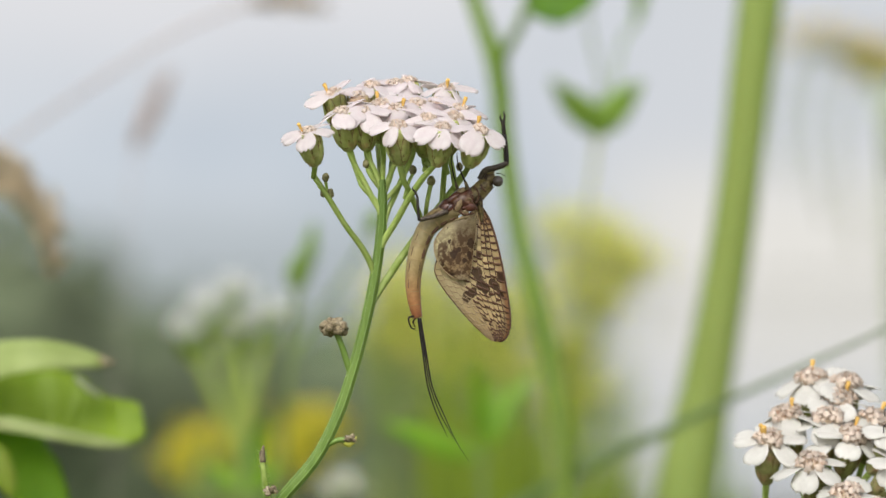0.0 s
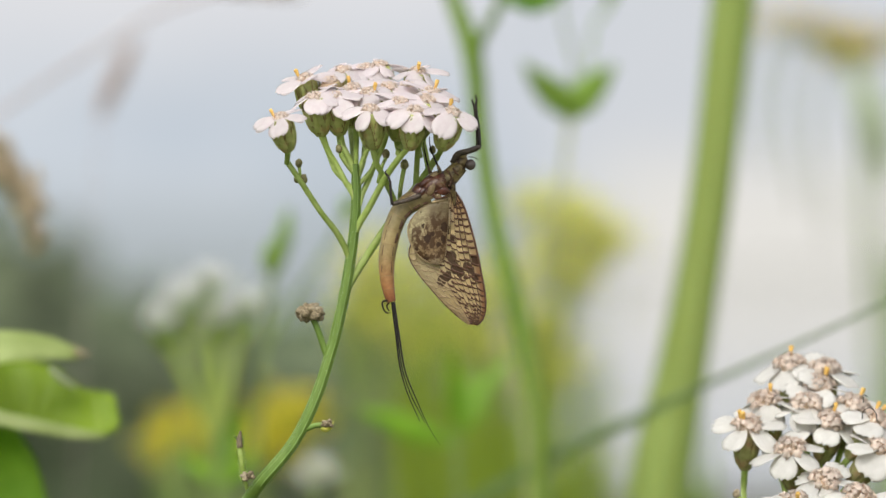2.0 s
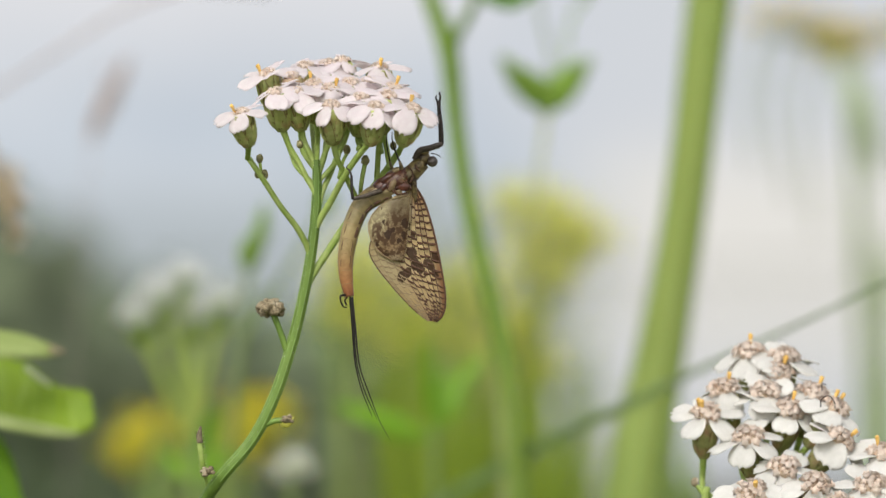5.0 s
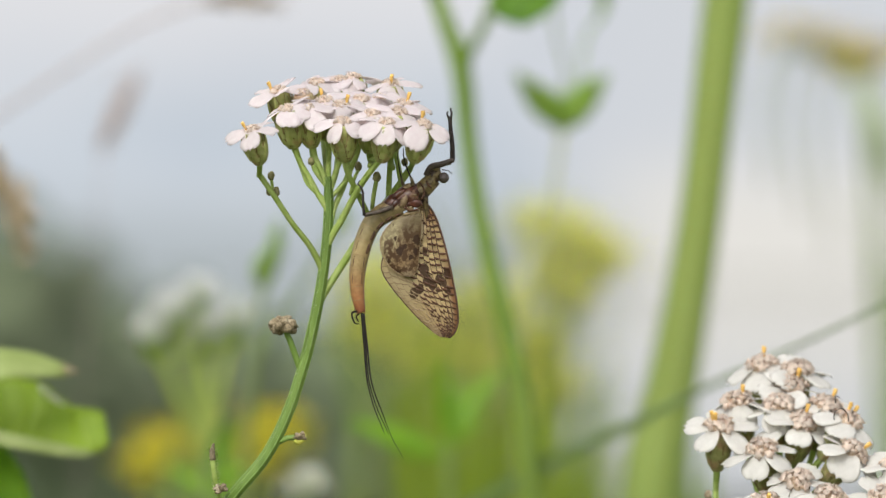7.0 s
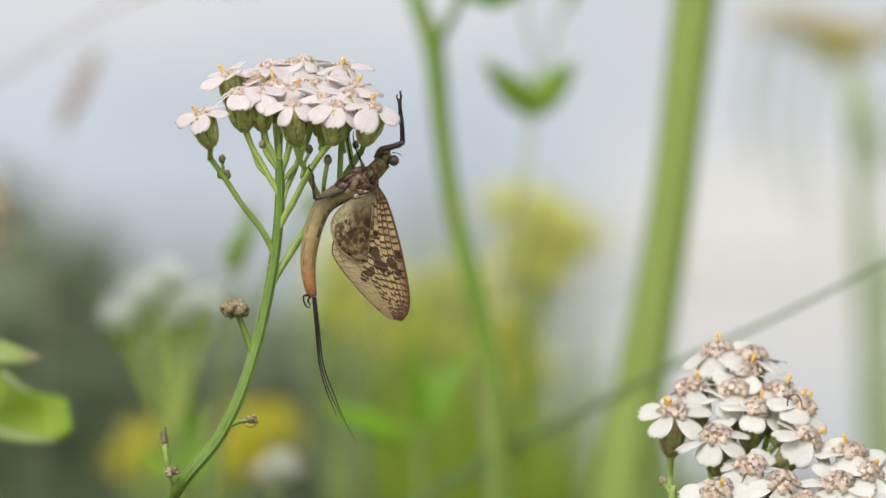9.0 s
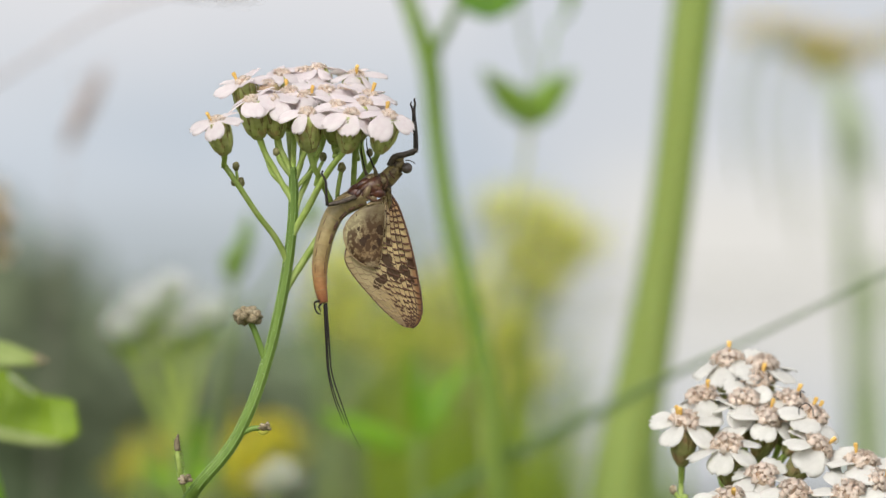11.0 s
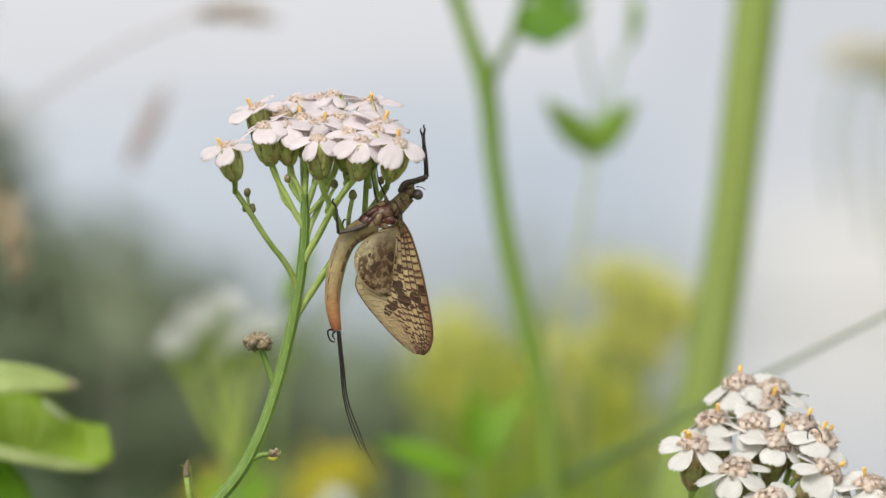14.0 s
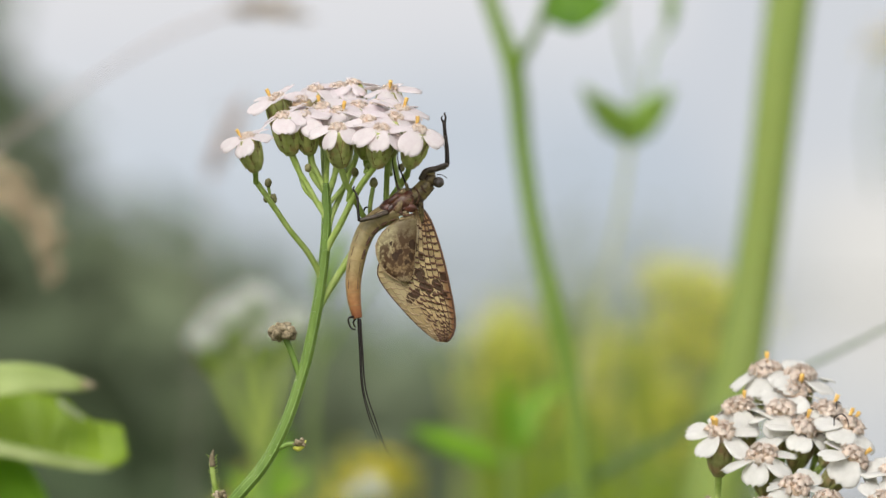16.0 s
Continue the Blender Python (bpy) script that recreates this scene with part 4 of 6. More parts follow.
leg((((850, 316, 5, -1.0), (858, 303, 5.6, -1.2), (878, 297, 5.4, -1.2), (898, 289, 4.6, -1.0)),
     ((897, 290, 3.9, -1.0), (896, 262, 3.3, -0.9), (893, 238, 3.1, -0.8)),
     ((893, 238, 2.9, -0.8), (892, 214, 2.3, -0.8), (893, 205, 2, -0.8), (891, 199, 1.2, -0.8), (894, 198, 0.7, -0.8))), "raised blackish foreleg", (LEGDARK, BLACK, BLACK))
leg((((848, 318, 4.8, 0.8), (866, 301, 5.2, 1.0), (893, 293, 4.4, 1.0)),
     ((895, 292, 3.6, 1.0), (894, 262, 3.2, 0.9), (891, 236, 3.0, 0.8)),
     ((891, 236, 2.7, 0.8), (888, 214, 2.2, 0.8), (885, 207, 1.4, 0.8), (887, 203, 0.8, 0.8))), "raised blackish foreleg", (LEGDARK, BLACK, BLACK))
leg((((826, 334, 4.5, -1.2), (826, 330, 3.5, -1.4), (823, 322, 2.4, -1.5)), ((823, 322, 1.8, -1.5), (817, 308, 1.5, -1.5), (812, 296, 1.3, -1.4)), ((812, 296, 1.2, -1.4), (809, 280, 1.0, -1), (809, 270, 0.7, -1))), "", (LEGTAN, BLACK, BLACK))
leg((((812, 338, 4, 0.5), (808, 330, 2.6, 0.8), (806, 322, 2, 1)), ((806, 322, 1.6, 1), (803, 310, 1.3, 1), (801, 300, 1.2, 1)), ((801, 300, 1.1, 1), (799, 284, 0.9, 1), (800, 274, 0.6, 1))), "", (LEGTAN, BLACK, BLACK))
leg((((792, 374, 4.5, -1.5), (768, 383, 4.2, -1.9), (742, 390, 3.6, -2.2)), ((742, 391, 2.8, -2.4), (740, 372, 2.4, -2.4), (739, 350, 2.3, -2.2)), ((739, 350, 2.2, -2.2), (735, 340, 2.0, -2), (731, 335, 2, -1.8), (733, 329, 1.2, -1.8))), "", (LEGDARK, BLACK, BLACK))
far_leg = part("leg", tube(bmesh.new(), FLY.path(((792, 378, 5, 1.4), (768, 388, 5, 1.6), (748, 392, 4, 1.8))), 10, 5), LEGTAN, mayfly)
FOOT_ROOT = FLY.at(747, 392, 1.8)
far_foot = part("foot", tube(bmesh.new(), [(Vector((u, 0, w)) * FLY.s, r * U) for u, w, r in ((0, 0, 2.6), (-10, 1, 2.2), (-19, 4, 1.8), (-25, 9, 1.5), (-23, 14, 1.0))], 7, 5), BLACK, far_leg)
far_foot.location = FOOT_ROOT


def wing_sheet(outline, y, bow, rows=15, cols=9, thick=0.00003):
    """A thin pleated membrane; outline gives, from root to tip, the u of both edges at each v."""
    bm = bmesh.new()
    where = {}
    grids = []
    for s in (1, -1):
        grid = []
        for i in range(rows):
            t = i / (rows - 1) * (len(outline) - 1)
            j = min(int(t), len(outline) - 2)
            f = t - j
            f0 = outline[max(j - 1, 0)], outline[j], outline[j + 1], outline[min(j + 2, len(outline) - 1)]
            w = [-f**3 / 2 + f**2 - f / 2, 1.5 * f**3 - 2.5 * f**2 + 1, -1.5 * f**3 + 2 * f**2 + f / 2, f**3 / 2 - f**2 / 2]
            ul, ur, vl, vr = (sum(w[q] * f0[q][c] for q in range(4)) for c in range(4))
            row = []
            for k in range(cols):
                a = k / (cols - 1)
                pleat = 0.10 * (1 if k % 2 else -1) + bow * math.sin(a * math.pi)
                row.append(bm.verts.new(FLY.at(ul + (ur - ul) * a, vl + (vr - vl) * a, y + pleat) + Vector((0, s * thick, 0))))
                where[row[-1]] = (a, i / (rows - 1))
            grid.append(row)
        grids.append(grid)
    a, b = grids
    for i in range(rows - 1):
        for k in range(cols - 1):
            bm.faces.new((a[i][k], a[i + 1][k], a[i + 1][k + 1], a[i][k + 1]))
            bm.faces.new((b[i][k], b[i][k + 1], b[i + 1][k + 1], b[i + 1][k]))
        for k, o in ((0, 1), (cols - 1, -1)):
            bm.faces.new((a[i][k], b[i][k], b[i + 1][k], a[i + 1][k])[::o])
    for i, o in ((0, -1), (rows - 1, 1)):
        for k in range(cols - 1):
            bm.faces.new((a[i][k], b[i][k], b[i][k + 1], a[i][k + 1])[::o])
    uv = bm.loops.layers.uv.new("wing")
    for f in bm.faces:
        for corner in f.loops:
            corner[uv].uv = where[corner.vert]
    return bm


def spots(rows):
    return [(FLY.at(u, v).x, FLY.at(u, v).z, r * U, s) for u, v, r, s in rows]


FORE_MAT = wing_membrane("forewing_amber_spotted", spots((
    (845, 485, 9, 1), (850, 503, 9.5, 1), (860, 511, 7, 1), (873, 501, 7, 1), (887, 490, 8, 1), (826, 526, 8, 1), (836, 518, 7, 1), (880, 509, 6, 0.9), (836, 436, 7, 0.9),
    (884, 521, 6, 0.8), (846, 452, 6, 0.8), (868, 520, 5, 0.7))),
    (0.69, 0.55, 0.28), (0.15, 0.07, 0.03),
    spots(((850, 440, 20, 0.4), (868, 470, 18, 0.25))),
    list(zip(spots(((795, 525, 40, 0.8), (835, 572, 34, 0.5), (880, 560, 50, 0.35), (838, 408, 12, 0.8))), ((0.57, 0.475, 0.28), (0.56, 0.43, 0.23), (0.52, 0.36, 0.17), (0.76, 0.67, 0.48)))),
    (0.28, 0.115, 0.05))
HIND_MAT = wing_membrane("hindwing_olive_smoky", spots((
    (803, 450, 7, 1), (812, 443, 4, 0.9), (796, 428, 3, 1), (834, 432, 7, 1), (783, 468, 4, 0.8), (830, 452, 5, 0.8), (793, 405, 2, 0.6), (822, 462, 4, 0.8), (799, 487, 4, 0.7))),
    (0.56, 0.48, 0.26), (0.105, 0.055, 0.026),
    spots(((812, 472, 40, 0.95), (826, 425, 22, 0.7), (788, 462, 26, 0.75), (787, 425, 20, 0.35))),
    list(zip(spots(((780, 424, 22, 0.75), (815, 474, 34, 0.85), (832, 425, 24, 0.8), (822, 400, 20, 0.85), (815, 496, 12, 0.7))), ((0.66, 0.58, 0.33), (0.31, 0.19, 0.085), (0.28, 0.185, 0.095), (0.27, 0.21, 0.12), (0.38, 0.31, 0.19)))),
    None, (0.06, 0.032, 0.018), 1900, 1500, 0.2)
# root to tip: u of trailing edge, u of leading edge, v of both
FORE = ((838, 852, 372, 366), (815, 864, 395, 384), (795, 873, 425, 408), (775, 882, 455, 440), (768, 890, 478, 475), (779, 897, 503, 515), (803, 902, 535, 548), (833, 903, 570, 578), (856, 896, 592, 598), (872, 886, 604, 606))
HIND = ((822, 842, 384, 384), (800, 842, 392, 398), (778, 841, 410, 420), (767, 838, 432, 445), (771, 836, 457, 465), (783, 834, 477, 480), (800, 829, 490, 492), (812, 822, 497, 497))
fore = part("forewing", wing_sheet(FORE, 0.2, -0.5), FORE_MAT, mayfly, "amber forewing with dark brown spots")
far_fore = part("forewing", wing_sheet([(a + 3, b + 2, c, d) for a, b, c, d in FORE], 1.0, 0.5), FORE_MAT, mayfly, "amber forewing with dark brown spots")
hindw = part("hindwing", wing_sheet(HIND, -0.7, -0.5, 13, 9), HIND_MAT, mayfly, "rounded smoky olive hindwing")


def edge_point(outline, t, a, y, bow):
    t *= len(outline) - 1
    j = min(int(t), len(outline) - 2)
    f = t - j
    o = [p + (q - p) * f for p, q in zip(outline[j], outline[j + 1])]
    return FLY.at(o[0] + (o[1] - o[0]) * a, o[2] + (o[3] - o[2]) * a, y + bow * math.sin(a * math.pi))


def wing_point(t, a, lift=0.13):
    """A point just before the pleated membrane of the forewing."""
    return edge_point(FORE, t, a, 0.2 - lift, -0.5)


rv = random.Random(4)
FORE_VEINS = (0.0, 0.10, 0.20, 0.30, 0.39, 0.48, 0.56, 0.64, 0.72, 0.80, 0.88, 1.0)
for a in FORE_VEINS:
    rim = a in (0.0, 1.0)
    last = 1.0 if rim else 0.96
    r = 2.2 if a == 1.0 else 1.4 if a == 0.0 else 0.9 if a > 0.75 else 0.45
    pts = [(wing_point(0.02 + (last - 0.02) * k / 9, a, 0.1 if rim else 0.16), r * (1 - 0.035 * k) * U) for k in range(10)]
    part("vein", tube(bmesh.new(), pts, 6, 2), VEIN if a > 0.35 or a == 0.0 else VEINMID, fore)
dark_net, pale_net = bmesh.new(), bmesh.new()
for q, (a0, a1) in enumerate(zip(FORE_VEINS, FORE_VEINS[1:])):
    t = 0.07 + 0.012 * (q % 3)
    while t < 0.965:
        ladder = a0 >= 0.7 and t < 0.58
        t += (0.043 if ladder else 0.037 if t > 0.6 else 0.038) * rv.uniform(0.82, 1.2)
        inner = a0 < 0.36
        if t > 0.97 or (inner and t < 0.42) or (not ladder and rv.random() < (0.4 if t < 0.45 else 0.08)):
            continue
        slant = (0.010 if ladder else 0.018) * rv.uniform(0.5, 1.4)
        p, q2 = wing_point(min(t, 0.985), a0, 0.17), wing_point(min(t + slant, 0.985), a1, 0.17)
        if inner:
            r0, r1, r2 = 0.6, rv.uniform(0.8, 1.3), 0.6
            slant = rv.uniform(-0.01, 0.03)
            q2 = wing_point(min(t + slant, 0.985), a1, 0.17)
        elif ladder:
            r0, r1, r2 = 1.2, rv.uniform(1.7, 2.6), 1.4
        elif t < 0.66:
            r0, r1, r2 = rv.choice(((0.8, 1.8, 2.4), (2.2, 1.8, 0.8), (0.9, 1.3, 0.9)))
        else:
            r0, r1, r2 = rv.choice(((0.4, 1.0, 2.3), (2.1, 1.1, 0.5), (0.6, 1.5, 0.6)))
        sag = Vector((0, 0, -rv.uniform(0.3, 2.2) * U))
        tube(pale_net if inner else dark_net, [(p, r0 * U), (p.lerp(q2, 0.5) + sag, r1 * U), (q2, r2 * U)], 6, 2, 0, 0.3)
tagged(part("vein_net", dark_net, VEIN, fore), kind="stuff")
tagged(part("vein_net", pale_net, VEINMID, fore), kind="stuff")
for a in (0.0, 1.0):
    pts = [(edge_point(HIND, 0.02 + 0.97 * k / 8, a, -0.86, -0.5), (0.9 if a == 0.0 else 0.45) * U) for k in range(9)]
    part("vein", tube(bmesh.new(), pts, 6, 2), VEINMID, hindw)

# tails and claspers
TAIL_ROOT = FLY.at(741, 563, 0)
tails = []
TAILS = (((-1, 0, 3.6, 0), (7, 60, 3.2, 0), (17, 125, 2.6, 0), (32, 170, 2.0, 0), (46, 200, 1.4, 0), (51, 211, 0.7, 0)),
         ((3, 0, 3.6, -0.5), (13, 60, 3.2, -0.6), (25, 125, 2.6, -0.6), (45, 172, 2.0, -0.8), (68, 221, 1.1, -1), (89, 254, 0.4, -1)),
         ((1, 2, 3.0, 0.6), (10, 60, 2.8, 0.7), (21, 125, 2.2, 0.8), (39, 172, 1.8, 0.8), (57, 206, 1.2, 0.9), (61, 215, 0.6, 0.9)))
for k, rows in enumerate(TAILS):
    bm = bmesh.new()
    tube(bm, [(Vector((u * FLY.s, y * MM, -v * FLY.s)), r * 0.53 * U) for u, v, r, y in rows], 7, 8)
    tl = part("tail_filament", bm, BLACK, mayfly, "long thin blackish tail")
    tl.location = TAIL_ROOT
    tails.append(tl)
part("clasper", tube(bmesh.new(), FLY.path([(732, 560, 2.2, -0.6), (724, 562, 1.8, -0.8), (725, 574, 1.6, -0.8), (731, 582, 1.4, -0.8), (736, 582, 1, -0.8)]), 7, 5), BLACK, mayfly)
part("clasper", tube(bmesh.new(), FLY.path([(736, 563, 2.0, 0.5), (731, 570, 1.6, 0.6), (735, 579, 1.2, 0.6)]), 7, 5), BLACK, mayfly)


# ---- leaves and stalks behind the yarrow ----
LEFT = Grid(-60, 760, 0.14)
leafy = thing("leafy_weed", LEFT.base(), "broad-leaved green weed with pale curled leaf edges", "weed")
stalk("stem", leafy, [(LEFT.soil(-80, 10), 20 * U)] + LEFT.path([(-75, 1300, 18), (-65, 1000, 16), (-60, 760, 14), (-70, 640, 10)]), 10, 0.05, TALL)
part("leaf", blade(bmesh.new(), LEFT.path([(-60, 680, 26, 0), (0, 643, 36, -4), (70, 631, 30, -6), (130, 633, 23, -4), (175, 640, 13, -2), (197, 641, 2, 0)]), (0, 0.45, 1), 0.3, 0.0004), LEAF_PALE, leafy, "pale green leaf with brownish tip")
part("leaf_tip", blade(bmesh.new(), LEFT.path([(176, 638, 8, -2.8), (184, 640, 7.5, -2.0), (192, 641, 4.5, -1.2), (198, 642, 1.5, -0.4)]), (0, 0.45, 1), 0.3, 0.0006), HUSK_PALE, leafy, "withered brownish tip")
part("leaf", blade(bmesh.new(), LEFT.path([(-60, 720, 34, 0), (0, 712, 60, 3), (70, 715, 62, 5), (110, 720, 62, 5), (135, 733, 54, 5), (172, 747, 46, 4), (212, 751, 45, 2), (238, 747, 39, 2), (252, 744, 30, 2)]), (0, 0.4, 1), 0.12, 0.0004, 7, 0.05), LEAF_LIME, leafy, "large bright green leaf with a blunt end")
# white glint on the leaf, added as a thin pale strip in its notch
stalk("silk", leafy, LEFT.path([(132, 668, 3, 2), (150, 684, 5, 2), (166, 695, 5, 2), (178, 703, 2, 2)]), 6, 0.2, WHITEDULL, "whitish strip standing for a glint in the notch of the leaf")
part("leaf", blade(bmesh.new(), LEFT.path([(-60, 750, 10, 0), (20, 752, 14, -4), (100, 768, 14, -5), (170, 782, 12, -3), (215, 788, 7, -1), (232, 788, 2, 1)]), (0, 0.6, 1), 0.4, 0.0004), LEAF_PALE, leafy, "pale rolled leaf margin")
part("leaf", blade(bmesh.new(), LEFT.path([(-40, 740, 20, 6), (10, 780, 44, 8), (50, 850, 52, 10), (85, 940, 40, 10), (100, 1020, 6, 10)]), (1, 0.3, 0.3), 0.2, 0.0004), LEAF_BRIGHT, leafy, "hanging bright green leaf")
part("leaf", blade(bmesh.new(), LEFT.path([(-50, 770, 16, -4), (-10, 815, 34, -6), (15, 850, 22, -6), (28, 880, 3, -6)]), (1, 0.4, 0.4), 0.2, 0.0004), LEAF, leafy)

MID = 0.35
NODE = Grid(985, 700, MID)
tall = thing("tall_weed", NODE.base(), "tall green weed with a forked stalk", "weed")
stalk("stem", tall, [(NODE.soil(1010, 10), 24 * U)] + NODE.path([(1005, 1100, 20), (1000, 900, 19), (985, 700, 18), (955, 560, 18), (915, 400, 17), (892, 250, 17), (876, 110, 19), (845, 20, 15), (815, -80, 15), (790, -200, 10)]), 10, 0.08, TALL)
stalk("side_stalk", tall, NODE.path([(880, 130, 12), (893, 95, 10, -2), (922, 40, 9, -4), (945, -40, 8, -6), (955, -130, 6, -8)]), 8, 0.05, TALL)
for rows, w in ((((940, -20, 8, -6), (965, 5, 38, -10), (1000, 15, 42, -12), (1040, 0, 20, -14), (1060, -20, 3, -14)), (0.2, 0.4, 1)),
                (((950, -60, 8, -6), (990, -40, 36, -6), (1040, -60, 24, -4), (1075, -90, 3, -4)), (0.2, 0.5, 1))):
    part("leaf", blade(bmesh.new(), NODE.path(rows), w, 0.2, 0.0004), LEAF_DEEP, tall)

HEART = Grid(1000, 560, 0.42)
cress = thing("forked_leaf_weed", HEART.base(), "slender weed with a pair of spreading green leaves", "weed")
stalk("stem", cress, [(HEART.soil(985, 0), 9 * U)] + HEART.path([(985, 900, 5), (978, 680, 5), (1003, 530, 5), (1035, 390, 5), (1050, 300, 5), (1058, 230, 6)]), 8, 0.05, surface("thin_stalk_brown_green", (0.34, 0.36, 0.18), (0.50, 0.52, 0.28), None, scale=400, rough=0.6))
stalk("thread_stalk", cress, HEART.path([(1058, 230, 5), (1066, 150, 3, 2), (1045, 60, 3, 3), (1040, -60, 3, 3)]), 6, 0, GRASS)
stalk("thread_stalk", cress, HEART.path([(1058, 230, 5), (1090, 140, 3, 2), (1108, 60, 3, 3), (1126, 40, 4, 3), (1131, 15, 11, 3), (1134, -20, 12, 3), (1134, -46, 3, 3)]), 8, 0, LEAF_SOFT)
part("leaf", blade(bmesh.new(), HEART.path([(1060, 240, 9, 0), (1043, 208, 30, -2), (1014, 184, 25, -3), (975, 142, 4, -6)]), (0.75, 0.2, 0.65), 0.15, 0.0004), LEAF_SOFT, cress)
part("leaf", blade(bmesh.new(), HEART.path([(1056, 240, 9, 0), (1075, 208, 30, -2), (1102, 179, 24, -3), (1134, 146, 4, -6)]), (0.75, -0.2, -0.65), 0.15, 0.0004), LEAF_SOFT, cress)

BIG = Grid(1300, 400, 0.40)
hogweed = thing("thick_stalk", BIG.base(), "thick pale green ribbed plant stalk standing upright", "weed")
stalk("stem", hogweed, [(BIG.soil(1180, 0), 62 * U)] + BIG.path([(1195, 1000, 58), (1222, 820, 53), (1248, 690, 45), (1275, 540, 40), (1297, 400, 38), (1312, 280, 37), (1329, 130, 39), (1347, -20, 40), (1362, -200, 38)]), 22, 0.04, THICK)
for turn in (10, 40, 70, 100, 130, 160):
    pts = [(p + Vector((math.cos(radians(turn)), -math.sin(radians(turn)), 0)) * r * 0.98, r * 0.07) for p, r in BIG.path([(1195, 1000, 58), (1222, 820, 53), (1248, 690, 45), (1275, 540, 40), (1297, 400, 38), (1312, 280, 37), (1329, 130, 39), (1347, -20, 40), (1362, -200, 38)])]
    part("rib", tube(bmesh.new(), pts, 6, 6), RIDGE, hogweed)

BLD = Grid(1300, 690, 0.26)
blade_grass = thing("arching_grass", BLD.base(), "long arching dull green blade of grass", "grass")


def receding(rows):
    """Points of the grass blade: u, v, half width and depth in millimetres behind its middle."""
    home = Vector(BLD.base())
    return [(Vector(Grid(u, v, 0.26 + y * MM).base()) - home, w * U) for u, v, w, y in rows]


BLADE_LINE = ((420, 1340, 15, 160), (640, 1095, 16, 150), (850, 940, 20, 130), (1000, 850, 19, 100), (1180, 764, 13, 40), (1300, 705, 8, -10), (1580, 577, 4, -80), (1800, 470, 3, -110), (2000, 380, 1.5, -130))
grass_leaf = part("leaf", blade(bmesh.new(), [(BLD.soil(330, 160), 9 * U)] + receding(BLADE_LINE), (0, 0.5, 1), 0.3, 0.0003), BLADE, blade_grass)
part("midrib", tube(bmesh.new(), receding([(u, v, w * 0.16, y - 1) for u, v, w, y in BLADE_LINE[1:-1]]), 6, 4), GRASS, grass_leaf)


PALE_GRASS = surface("grass_pale_grey_green", (0.46, 0.56, 0.30), (0.58, 0.66, 0.40), None, scale=300, stretch=(1, 1, 0.1), rough=0.6, through_light=0.5)
YELLOW_GRASS = surface("grass_yellow_green", (0.32, 0.38, 0.10), (0.44, 0.50, 0.16), (0.4, 0.42, 0.18), scale=300, stretch=(1, 1, 0.1), rough=0.55, through_light=0.45)


def umbel(grid, parent, u, v, wide, material, seed, rays=14, foot=(0, 60), grain=4.0, height=0.35, stalk_mat=None, name="umbellet", loose=2.6):
    """A flat-topped cluster: thin rays from one point, each with a tuft of small florets."""
    r = random.Random(seed)
    root = grid.at(u + foot[0], v + foot[1], 0)
    for k in range(rays):
        rr = math.sqrt((k + 0.5) / rays)
        a = k * 2.4
        du, dy = rr * math.cos(a) * wide, rr * math.sin(a) * wide
        tip = grid.at(u + du, v + height * wide * rr * rr - r.uniform(-0.15, 0.3) * wide, dy * grid.s * 1000)
        part("ray", tube(bmesh.new(), [(root, 2 * grid.s), (root.lerp(tip, 0.5) + Vector((0, 0, -0.1 * wide * grid.s * rr)), 1.7 * grid.s), (tip, 1.7 * grid.s)], 5, 3), stalk_mat or GRASS, parent)
        bm = bmesh.new()
        for q in range(10):
            d = Vector((r.gauss(0, 1), r.gauss(0, 1), r.gauss(0, 0.8))) * grain * loose * grid.s
            ball(bm, tip + d, (grain * grid.s * 0.95, grain * grid.s * 0.95, grain * grid.s * 0.6), 6, 4)
        tagged(part(name, bm, material, parent), kind="stuff")


def leaf_fan(grid, parent, u, v, rows, material, w=0.28):
    """Several leaves from one point: rows of du, dv, depth to the tip."""
    for du, dv, y in rows:
        length = math.hypot(du, dv)
        p = [(u, v, 4, 0), (u + du * 0.3, v + dv * 0.35, length * w * 0.7, y * 0.3), (u + du * 0.65, v + dv * 0.7, length * w * 0.62, y * 0.7), (u + du, v + dv, 1.5, y)]
        part("leaf", blade(bmesh.new(), grid.path(p), (dv, length * 0.4, du) if abs(dv) > abs(du) else (dv * 0.3, length * 0.5, length), 0.2, 0.0004), material, parent)


# blurred white umbel with its fan of stalks
UMBEL_STALK = surface("umbel_stalk_pale_green", (0.40, 0.52, 0.10), (0.52, 0.62, 0.16), None, scale=300, stretch=(1, 1, 0.1), rough=0.5, through_light=0.4)
WU = Grid(420, 800, 0.42)
white_umbel = thing("white_umbel_weed", WU.base(), "weed with a flat white flower cluster on green stalks", "wildflower")
stalk("stem", white_umbel, [(WU.soil(440, 0), 14 * U)] + WU.path([(438, 1100, 12), (432, 900, 11), (430, 790, 10)]), 8, 0.05, GRASS)
for u, v, w, s in ((330, 578, 32, 1), (372, 535, 30, 2), (415, 508, 32, 3), (482, 552, 34, 5), (428, 568, 26, 6)):
    umbel(WU, white_umbel, u, v, w * 0.9, WHITEFAR, s, 12, ((430 - u) * 0.2, 62), 5, 0.3, LEAF_SOFT, loose=2.6)
    leaf_fan(WU, white_umbel, u + (430 - u) * 0.2, v + 66, ((-20, -24, -4), (20, -26, 3), (2, -30, 2)), UMBEL_STALK, 0.55)
    stalk("branch", white_umbel, [(WU.at(430, 800), 8 * U)] + WU.path([(u + (430 - u) * 0.55, v + 140, 9), (u + (430 - u) * 0.2, v + 62, 9)]), 8, 0.05, UMBEL_STALK)
